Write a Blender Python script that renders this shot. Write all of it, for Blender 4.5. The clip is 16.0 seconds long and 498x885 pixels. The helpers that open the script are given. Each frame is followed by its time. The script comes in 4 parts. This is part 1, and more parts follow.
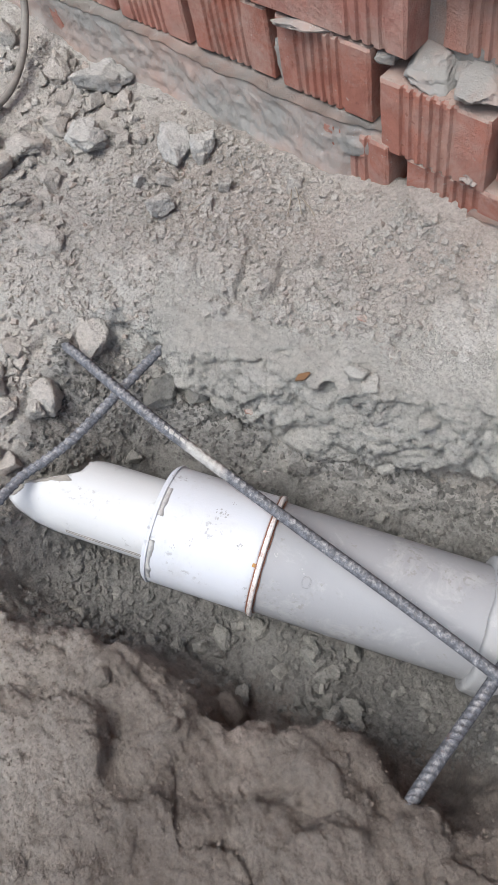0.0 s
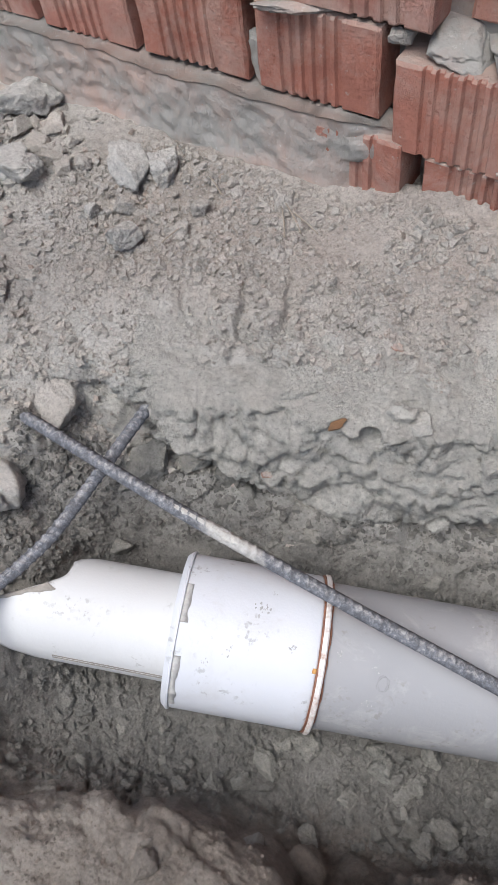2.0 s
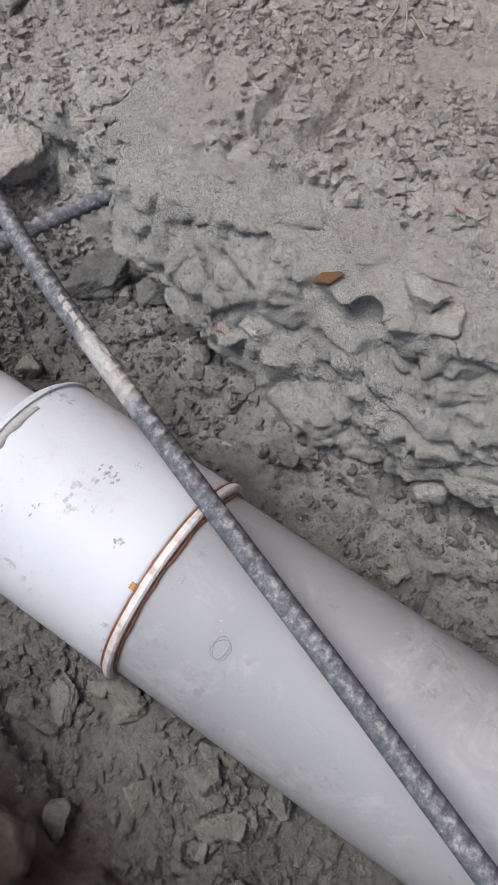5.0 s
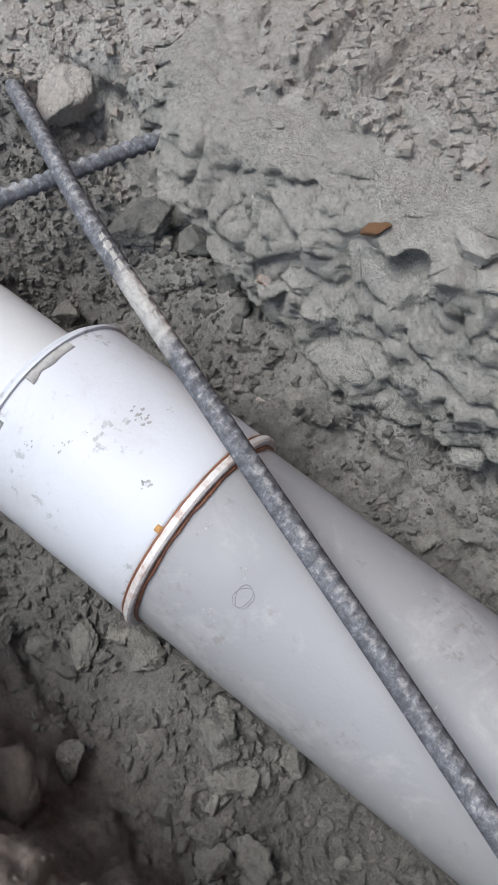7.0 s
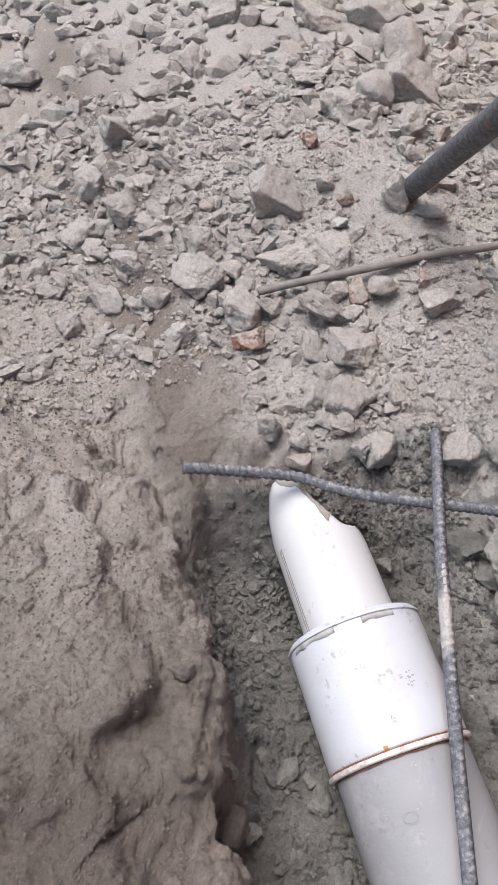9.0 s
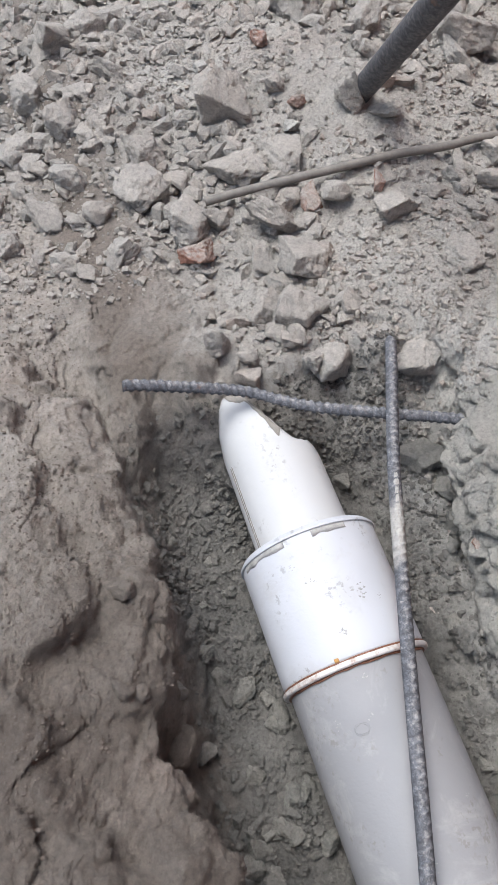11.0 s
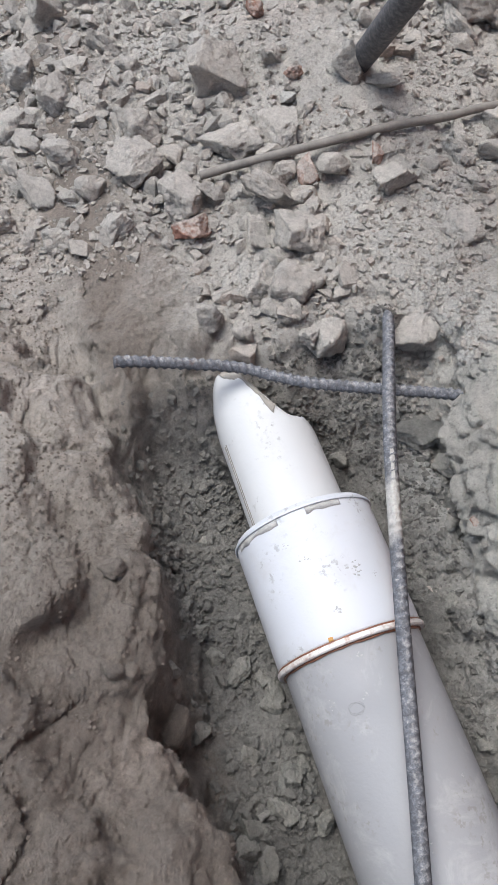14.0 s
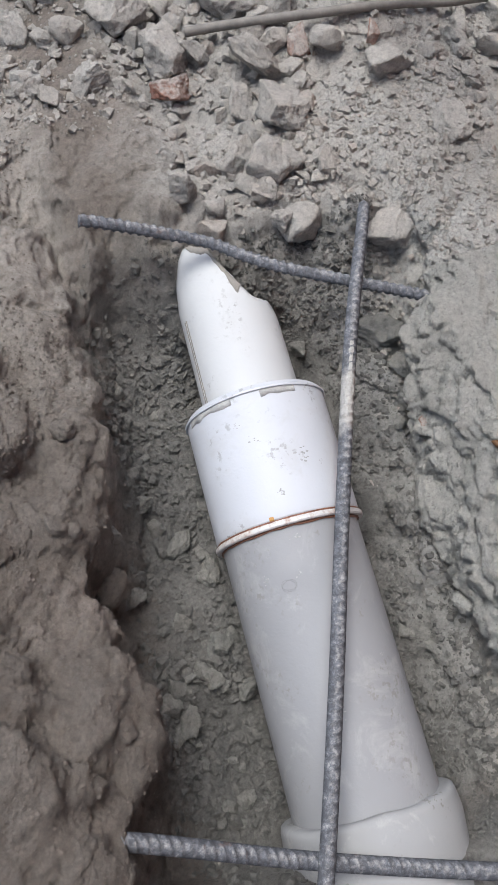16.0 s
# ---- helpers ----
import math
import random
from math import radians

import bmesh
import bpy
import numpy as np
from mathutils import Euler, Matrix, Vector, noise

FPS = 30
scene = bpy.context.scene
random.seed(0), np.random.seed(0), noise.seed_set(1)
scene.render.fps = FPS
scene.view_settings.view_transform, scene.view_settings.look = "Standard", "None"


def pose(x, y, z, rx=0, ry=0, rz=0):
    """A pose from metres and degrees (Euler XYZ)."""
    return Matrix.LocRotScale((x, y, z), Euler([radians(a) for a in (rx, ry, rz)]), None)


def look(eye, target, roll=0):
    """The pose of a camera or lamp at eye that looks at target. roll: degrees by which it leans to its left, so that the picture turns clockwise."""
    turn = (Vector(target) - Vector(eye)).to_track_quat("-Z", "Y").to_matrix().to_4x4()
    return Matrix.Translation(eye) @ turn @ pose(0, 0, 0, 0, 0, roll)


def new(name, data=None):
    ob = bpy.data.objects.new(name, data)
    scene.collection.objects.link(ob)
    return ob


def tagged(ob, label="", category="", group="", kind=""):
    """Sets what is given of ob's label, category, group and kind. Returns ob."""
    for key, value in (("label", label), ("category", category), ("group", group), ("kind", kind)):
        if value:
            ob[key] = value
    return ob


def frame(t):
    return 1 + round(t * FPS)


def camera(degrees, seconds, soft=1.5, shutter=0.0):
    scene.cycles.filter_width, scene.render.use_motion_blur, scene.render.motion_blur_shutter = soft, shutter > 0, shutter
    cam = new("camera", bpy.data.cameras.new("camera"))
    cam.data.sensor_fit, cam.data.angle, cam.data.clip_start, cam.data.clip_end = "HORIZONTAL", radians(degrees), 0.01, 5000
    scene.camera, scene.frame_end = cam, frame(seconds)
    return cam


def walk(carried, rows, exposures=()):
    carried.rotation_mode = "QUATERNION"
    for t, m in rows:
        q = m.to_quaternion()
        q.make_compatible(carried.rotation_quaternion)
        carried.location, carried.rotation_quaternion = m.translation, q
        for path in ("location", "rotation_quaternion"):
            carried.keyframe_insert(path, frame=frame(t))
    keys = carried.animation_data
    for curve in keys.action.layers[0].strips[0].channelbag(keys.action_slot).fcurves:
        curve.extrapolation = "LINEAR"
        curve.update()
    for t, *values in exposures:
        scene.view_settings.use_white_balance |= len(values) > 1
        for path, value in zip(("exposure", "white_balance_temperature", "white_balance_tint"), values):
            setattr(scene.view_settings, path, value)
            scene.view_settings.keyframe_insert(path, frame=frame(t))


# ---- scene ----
cam = camera(35.5, 16.0)
PATH = [
    (0, (0.558, -0.45, 0.585), (-0.371, 0.017, -1.123), -18.8),
    (0.5, (0.551, -0.509, 0.606), (-0.343, 0.113, -1.071), -8.7),
    (1, (0.55, -0.553, 0.629), (-0.319, 0.049, -1.069), -6.8),
    (1.5, (0.518, -0.52, 0.596), (-0.324, 0.166, -1.084), -1.9),
    (2, (0.409, -0.473, 0.477), (-0.399, 0.271, -1.194), -11.5),
    (2.5, (0.41, -0.452, 0.361), (-0.344, 0.074, -1.415), -18.3),
    (3, (0.425, -0.424, 0.305), (-0.361, 0.013, -1.482), -17.5),
    (3.5, (0.433, -0.417, 0.283), (-0.4, 0.027, -1.48), -13.4),
    (4, (0.442, -0.396, 0.283), (-0.468, 0.077, -1.434), -8.0),
    (4.2, (0.448, -0.388, 0.276), (-0.51, 0.089, -1.413), -7.3),
    (6.5, (0.482, -0.346, 0.25), (-0.626, 0.082, -1.36), -3.4),
    (7, (0.476, -0.369, 0.244), (-0.593, 0.0, -1.405), -5.6),
    (7.5, (0.483, -0.388, 0.329), (-0.635, -0.136, -1.31), -7.3),
    (8, (0.543, -0.425, 0.454), (-0.561, -0.345, -1.212), 4.6),
    (8.5, (0.546, -0.442, 0.458), (-0.686, -0.434, -1.117), 6.1),
    (9, (0.561, -0.482, 0.492), (-0.829, -0.551, -0.944), 9.9),
    (11.5, (0.549, -0.432, 0.451), (-0.711, -0.457, -1.102), 8.6),
    (12, (0.548, -0.433, 0.449), (-0.701, -0.469, -1.112), 8.8),
    (12.5, (0.55, -0.429, 0.449), (-0.711, -0.466, -1.103), 8.5),
    (13, (0.546, -0.434, 0.441), (-0.69, -0.47, -1.131), 9.1),
    (13.5, (0.548, -0.424, 0.448), (-0.707, -0.465, -1.108), 7.8),
    (14, (0.548, -0.425, 0.446), (-0.706, -0.465, -1.111), 8.1),
    (14.5, (0.549, -0.426, 0.446), (-0.703, -0.471, -1.114), 8.2),
    (15, (0.548, -0.429, 0.444), (-0.703, -0.49, -1.115), 8.1),
    (15.5, (0.548, -0.426, 0.434), (-0.678, -0.449, -1.145), 9.9),
    (16, (0.559, -0.426, 0.437), (-0.506, -0.285, -1.251), 21.5),
]
EXPOSURES = [
    (0.0, 0.44, 6300, 8), (2.0, 0.38, 6300, 9), (3.0, 0.23, 6400, 11), (4.0, 0.19, 6400, 11), (7.0, 0.28, 6200, 7), (7.5, 0.28, 6250, 8), (8.0, 0.24, 6450, 12),
    (8.5, 0.34, 6450, 12), (9.0, 0.47, 6450, 12), (11.5, 0.38, 6250, 8), (15.5, 0.37, 6250, 8), (16.0, 0.26, 6250, 8),
]
walk(cam, [(t, look(eye, target, roll)) for t, eye, target, roll in PATH], EXPOSURES)

# ---- daylight: an overcast sky with a weak, wide sun ----
world = bpy.data.worlds.new("world")
scene.world = world
world.use_nodes = True
sky = world.node_tree.nodes.new("ShaderNodeTexSky")
sky.sky_type, sky.sun_disc = "NISHITA", False
sky.sun_elevation, sky.sun_rotation = radians(68), radians(178)
sky.air_density, sky.dust_density, sky.ozone_density = 1.0, 4.0, 1.0
world.node_tree.links.new(sky.outputs["Color"], world.node_tree.nodes["Background"].inputs["Color"])
world.node_tree.nodes["Background"].inputs["Strength"].default_value = 0.15

sun = new("sun", bpy.data.lights.new("sun", "SUN"))
sun.data.energy, sun.data.angle, sun.data.color = 2.4, radians(35), (1.0, 1.0, 1.0)
sun.matrix_world = look((0.25, -1.9, 3.9), (0.2, -0.35, 0.0))

# ---- the lie of the land, in trench coordinates: u along the pipe, v towards the wall ----
ORIGIN = (0.27, -0.346)
ALONG = (0.8836, 0.4683)


def to_world(u, v):
    return ORIGIN[0] + ALONG[0] * u - ALONG[1] * v, ORIGIN[1] + ALONG[1] * u + ALONG[0] * v


def to_trench(x, y):
    dx, dy = x - ORIGIN[0], y - ORIGIN[1]
    return ALONG[0] * dx + ALONG[1] * dy, -ALONG[1] * dx + ALONG[0] * dy


def lattice(i, j, k):
    h = (i.astype(np.int64) * 374761393 + j.astype(np.int64) * 668265263 + k * 974634769) & 0xFFFFFFFF
    h = ((h ^ (h >> 13)) * 1274126177) & 0xFFFFFFFF
    return ((h ^ (h >> 16)) & 0xFFFF) / 32767.5 - 1.0


def grain(x, y, seed=0):
    """Smooth noise from -1 to 1 over the plane."""
    x, y = np.asarray(x, float), np.asarray(y, float)
    i, j = np.floor(x), np.floor(y)
    a, b = x - i, y - j
    a, b = a * a * a * (a * (6 * a - 15) + 10), b * b * b * (b * (6 * b - 15) + 10)
    low = lattice(i, j, seed) * (1 - a) + lattice(i + 1, j, seed) * a
    high = lattice(i, j + 1, seed) * (1 - a) + lattice(i + 1, j + 1, seed) * a
    return low * (1 - b) + high * b


def layered(x, y, seed=0, octaves=4):
    total, size = 0.0, 1.0
    for n in range(octaves):
        total = total + size * grain(x * 2**n + 7.3 * n, y * 2**n - 3.1 * n, seed + n)
        size *= 0.5
    return total / 1.6


def cells(x, y, seed=0):
    """Distance to the nearest of scattered centres, and a number of that centre."""
    i, j = np.floor(x), np.floor(y)
    best, tone = np.full(np.shape(x), 9.0), np.zeros(np.shape(x))
    for di in (-1, 0, 1):
        for dj in (-1, 0, 1):
            a, b = i + di, j + dj
            d = np.hypot(a + 0.5 + 0.45 * lattice(a, b, seed) - x, b + 0.5 + 0.45 * lattice(a, b, seed + 9) - y)
            nearer = d < best
            best, tone = np.where(nearer, d, best), np.where(nearer, lattice(a, b, seed + 17), tone)
    return best, tone


def lattice3(i, j, k, seed):
    return lattice(i + 57 * k, j - 131 * k, seed)


def grain3(x, y, z, seed=0):
    """Smooth noise from -1 to 1 in space."""
    k = np.floor(z)
    c = z - k
    c = c * c * c * (c * (6 * c - 15) + 10)
    low, high = (grain(x + 57 * n, y - 131 * n, seed) for n in (k, k + 1))
    return low * (1 - c) + high * c


def cells3(x, y, z, seed=0):
    """Distance to the nearest of scattered centres in space, and three numbers of that centre."""
    i, j, k = np.floor(x), np.floor(y), np.floor(z)
    best = np.full(np.shape(x), 9.0)
    tones = [np.zeros(np.shape(x)) for _ in range(3)]
    for di in (-1, 0, 1):
        for dj in (-1, 0, 1):
            for dk in (-1, 0, 1):
                a, b, c = i + di, j + dj, k + dk
                d = np.sqrt((a + 0.5 + 0.45 * lattice3(a, b, c, seed) - x) ** 2 + (b + 0.5 + 0.45 * lattice3(a, b, c, seed + 1) - y) ** 2 + (c + 0.5 + 0.45 * lattice3(a, b, c, seed + 2) - z) ** 2)
                nearer = d < best
                best = np.where(nearer, d, best)
                for n in range(3):
                    tones[n] = np.where(nearer, lattice3(a, b, c, seed + 11 + n), tones[n])
    return best, tones


def ramp(lo, hi, x):
    t = np.clip((x - lo) / (hi - lo), 0, 1)
    return t * t * (3 - 2 * t)


# the brink of the near bank: along the trench, across it
BRINK_U = (-0.40, -0.29, -0.25, -0.18, -0.12, -0.065, 0.01, 0.05, 0.095, 0.122, 0.16, 0.20, 0.26)
BRINK_V = (-0.26, -0.205, -0.150, -0.142, -0.134, -0.141, -0.155, -0.161, -0.155, -0.141, -0.160, -0.172, -0.175)


def brink(u):
    return np.interp(u, BRINK_U, BRINK_V) + 0.004 * grain(u * 26, 0 * u, 3) + 0.003 * grain(u * 61, 0 * u, 4)


def surface(u, v):
    """The ground's place in the world at (u, v); banks lean out a little."""
    u, v = np.atleast_1d(np.asarray(u, float)), np.atleast_1d(np.asarray(v, float))
    far = -0.022 + 0.036 * ramp(0.14, 0.27, v) - 0.018 * ramp(0.02, 0.12, u) * ramp(0.36, 0.2, v)
    left = -0.05 + 0.065 * ramp(-0.02, 0.25, v) + 0.22 * np.clip(-u - 0.40, 0, 0.25)
    edge_near = brink(u)
    back = edge_near - v
    terrace = 0.058 + 0.022 * grain(u * 16, 0 * u, 55) + 0.010 * grain(u * 44, v * 12, 56)
    near = -0.058 + 0.022 * ramp(-0.004, 0.034, back) + 0.016 * ramp(terrace - 0.010, terrace + 0.012, back) + 0.012 * ramp(0.09, 0.2, back)
    for mu, mv, reach, rise in ((0.120, -0.166, 0.024, 0.014), (-0.070, -0.156, 0.017, 0.009), (0.006, -0.172, 0.018, 0.009), (-0.155, -0.160, 0.030, 0.008), (0.060, -0.200, 0.022, -0.010), (-0.030, -0.185, 0.016, -0.010), (-0.110, -0.178, 0.018, -0.008)):
        near = near + rise * np.exp(-((u - mu) ** 2 + (v - mv) ** 2) / (reach * reach))
    side = far * (1 - ramp(-0.16, -0.34, u)) + left * ramp(-0.16, -0.34, u)
    top = near + (side - near) * ramp(-0.16, -0.03, v)
    top = top + 0.013 * ramp(-0.148, -0.118, v) * ramp(0.0, -0.06, v) * ramp(-0.17, -0.24, u) * ramp(-0.50, -0.36, u)
    bed = -0.172 - 0.18 * np.clip(u, -0.3, 0.25) + 0.058 * ramp(0.055, 0.15, v)
    end = u - np.interp(v, (-0.16, -0.14, -0.112, -0.05, 0.0, 0.05, 0.10, 0.16), (-0.30, -0.30, -0.232, -0.232, -0.236, -0.222, -0.226, -0.26)) + 0.014 * grain(v * 24, 0 * v, 66)
    bed = bed + 0.040 * ramp(0.10, -0.02, end) + 0.045 * ramp(0.050, 0.010, v - edge_near) + 0.105 * ramp(0.218, 0.27, u)
    bed = bed + 0.012 * layered(u * 14, v * 14, 31, 3)
    edge_far = 0.168 + 0.024 * ramp(-0.165, -0.115, u) * ramp(0.40, 0.36, u) + 0.012 * grain(u * 13 + 0.4, 0 * u, 5) + 0.012 * grain(u * 38, v * 30, 6)
    inside = ramp(edge_near - 0.006, edge_near + 0.020, v) * ramp(edge_far + 0.014, edge_far - 0.014, v)
    inside = inside * ramp(-0.075, 0.050, end)
    face = 4 * inside * (1 - inside)
    z = top + (bed - top) * inside
    lumps, tone = cells(u * 26 + 0.6 * grain(u * 30, v * 30, 8), v * 26 + 0.6 * grain(u * 30, v * 30, 9), 12)
    rough = 0.35 + 0.65 * ramp(-0.2, -0.4, u) * ramp(-0.25, 0.0, v)
    bank = ramp(0.09, 0.13, v) * ramp(0.30, 0.2, v) * ramp(-0.2, -0.1, u)
    z = z + rough * 0.008 * layered(u * 11, v * 11, 20, 3) + 0.0035 * layered(u * 45, v * 45, 24, 3)
    z = z + (0.006 * face + 0.007 * bank) * (tone + 0.8 - 1.6 * lumps) + 0.010 * face * layered(u * 30, v * 30, 40, 3)
    soft = ramp(-0.10, -0.15, v) * ramp(-0.36, -0.2, u)
    z = z + soft * (0.009 * np.abs(grain(u * 19, v * 19, 50)) - 0.004)
    fine, tone = cells(u * 75, v * 75, 70)
    z = z + 0.0014 * rough * np.clip(0.55 - fine, 0, 1) * (1 + tone) + 0.0009 * layered(u * 130, v * 130, 72, 2)
    ledge = 0.34 + 0.16 * grain(u * 21, 0 * u, 62) + 0.08 * grain(u * 57, v * 20, 63)
    outward = ramp(0.0, 0.04, inside) * ramp(ledge + 0.07, ledge, inside) + np.exp(-((np.maximum(v - edge_far - 0.014, 0) / 0.02) ** 2)) * (inside < 0.04)
    hollow = ramp(ledge, ledge + 0.07, inside) * ramp(ledge + 0.35, ledge + 0.12, inside)
    beside = ramp(0.05, 0.09, v) * ramp(-0.24, -0.15, u)
    v = v + beside * ((0.010 + 0.006 * grain(u * 30, 0 * u, 64)) * hollow - (0.004 + 0.003 * grain(u * 17, 0 * u, 60)) * np.clip(outward, 0, 1))
    v = v + 0.012 * np.exp(-(((v - edge_near + 0.006) / 0.014) ** 2)) * (0.5 + 0.5 * grain(u * 22, v * 9, 61))
    # crags on the far bank, round lumps on the near one, small unevenness all over
    x, y = to_world(u, v)
    crag = ramp(-0.26, -0.14, u) * ramp(0.06, 0.12, v) * ramp(0.25, 0.18, v) * ramp(0.40, 0.30, u)
    if np.any(crag > 0):
        m = crag > 0
        px, py, pz = x[m], y[m], z[m]
        warp = 0.008 * grain3(px * 40, py * 40, pz * 40, 140)
        for scale, reach in ((0.048, 0.012), (0.024, 0.0042), (0.011, 0.0006)):
            d, tones = cells3((px + warp) / scale, (py - warp) / scale, (pz + warp) / (0.7 * scale), int(1000 * scale) + 200)
            bulge = reach * (0.9 - 1.25 * d * d)
            px = px + crag[m] * (reach * 0.22 * tones[0] + 0.5 * bulge)
            py = py + crag[m] * (reach * 0.30 * tones[1] - bulge)
            pz = pz + crag[m] * reach * (0.22 * tones[2] + 0.25 * (0.6 - d))
        x, y, z = x.copy(), y.copy(), z.copy()
        x[m], y[m], z[m] = px, py, pz
    lumpy = ramp(-0.07, -0.12, v) * ramp(-0.42, -0.26, u)
    lumpy = np.maximum(lumpy, 0.85 * ramp(-0.17, -0.24, u) * ramp(-0.46, -0.36, u) * ramp(0.05, 0.0, v) * ramp(-0.3, -0.2, v))
    rough = 0.35 + 0.65 * lumpy
    for scale, reach, seed in ((0.055, 0.0060, 150), (0.024, 0.0030, 160), (0.011, 0.0016, 170), (0.0055, 0.0008, 190)):
        a = [grain3(x / scale, y / scale, z / scale, seed + 3 * n) for n in range(3)]
        push = lumpy * reach * np.abs(a[0])
        x = x + lumpy * reach * 0.8 * a[1] - ALONG[1] * push
        y = y + lumpy * reach * 0.8 * a[2] + ALONG[0] * push
        z = z + lumpy * reach * 0.9 * (np.abs(a[0]) - 0.3)
    if np.any(lumpy > 0):
        m = lumpy > 0
        px, py, pz = x[m], y[m], z[m]
        warp = 0.006 * grain3(px * 45, py * 45, pz * 45, 240) + 0.002 * grain3(px * 160, py * 160, pz * 160, 241)
        for scale, reach in ((0.046, 0.0060), (0.021, 0.0024), (0.0095, 0.0010)):
            d, tones = cells3((px + warp) / scale, (py - warp) / scale, (pz + warp) / scale, int(1000 * scale) + 260)
            step = lumpy[m] * reach * (0.55 * tones[0] - 0.5 * d * d)
            px, py, pz = px - ALONG[1] * step, py + ALONG[0] * step, pz + step
        x[m], y[m], z[m] = px, py, pz
    z = z + 0.024 * ramp(-0.10, -0.02, y - 0.078 * x) * ramp(0.10, 0.19, x) * ramp(0.02, 0.0, y - 0.078 * x)
    z = z + 0.0010 * grain(x * 160, y * 160, 180) + 0.0016 * grain(x * 75, y * 75, 181)
    return x, y, z



def height(u, v):
    return float(surface(u, v)[2][0])


# ---- materials ----
class Nodes:
    """A small help to wire a material."""

    def __init__(self, name, rough=0.9):
        self.mat = bpy.data.materials.new(name)
        self.mat.use_nodes = True
        self.tree = self.mat.node_tree
        self.bsdf = self.tree.nodes["Principled BSDF"]
        self.bsdf.inputs["Roughness"].default_value = rough
        self.place = self.add("ShaderNodeNewGeometry").outputs["Position"]

    def add(self, kind, **values):
        node = self.tree.nodes.new(kind)
        for key, value in values.items():
            node.inputs[key].default_value = value
        return node

    def link(self, a, b):
        self.tree.links.new(a, b)

    def own(self):
        """Coordinates that stay with the object."""
        self.place = self.add("ShaderNodeTexCoord").outputs["Object"]
        return self

    def noise(self, scale, detail=6.0, rough=0.6, distort=0.0):
        n = self.add("ShaderNodeTexNoise", Scale=scale, Detail=detail, Roughness=rough, Distortion=distort)
        self.link(self.place, n.inputs["Vector"])
        return n.outputs["Fac"]

    def cells(self, scale, out="Distance"):
        n = self.add("ShaderNodeTexVoronoi", Scale=scale)
        self.link(self.place, n.inputs["Vector"])
        return n.outputs[out]

    def ramp(self, fac, *stops):
        n = self.tree.nodes.new("ShaderNodeValToRGB")
        ramp = n.color_ramp
        while len(ramp.elements) < len(stops):
            ramp.elements.new(0.5)
        for e, (at, colour) in zip(ramp.elements, stops):
            e.position = at
            e.color = (*colour, 1) if isinstance(colour, tuple) else (colour, colour, colour, 1)
        self.link(fac, n.inputs["Fac"])
        return n.outputs["Color"]

    def mix(self, fac, a, b, how="MIX"):
        n = self.tree.nodes.new("ShaderNodeMix")
        n.data_type, n.blend_type = "RGBA", how
        for value, at in ((fac, 0), (a, 6), (b, 7)):
            if isinstance(value, (int, float)):
                n.inputs[at].default_value = value if at == 0 else (value, value, value, 1)
            elif isinstance(value, tuple):
                n.inputs[at].default_value = (*value, 1)
            else:
                self.link(value, n.inputs[at])
        return n.outputs[2]

    def maths(self, how, a, b):
        n = self.tree.nodes.new("ShaderNodeMath")
        n.operation = how
        for value, at in ((a, 0), (b, 1)):
            if isinstance(value, (int, float)):
                n.inputs[at].default_value = value
            else:
                self.link(value, n.inputs[at])
        return n.outputs[0]

    def random(self):
        return self.add("ShaderNodeObjectInfo").outputs["Random"]

    def island(self):
        return self.add("ShaderNodeNewGeometry").outputs["Random Per Island"]

    def upward(self, lo, hi):
        """1 on faces that look up, where dust settles."""
        n = self.add("ShaderNodeSeparateXYZ")
        self.link(self.add("ShaderNodeNewGeometry").outputs["Normal"], n.inputs[0])
        return self.ramp(n.outputs["Z"], (lo, 0.0), (hi, 1.0))

    def colour(self, value):
        self.link(value, self.bsdf.inputs["Base Color"])
        return self

    def bump(self, *layers):
        """Layers of (height, metres)."""
        normal = None
        for height, depth in layers:
            n = self.add("ShaderNodeBump", Strength=1.0, Distance=depth)
            self.link(height, n.inputs["Height"])
            if normal:
                self.link(normal, n.inputs["Normal"])
            normal = n.outputs["Normal"]
        self.link(normal, self.bsdf.inputs["Normal"])
        return self


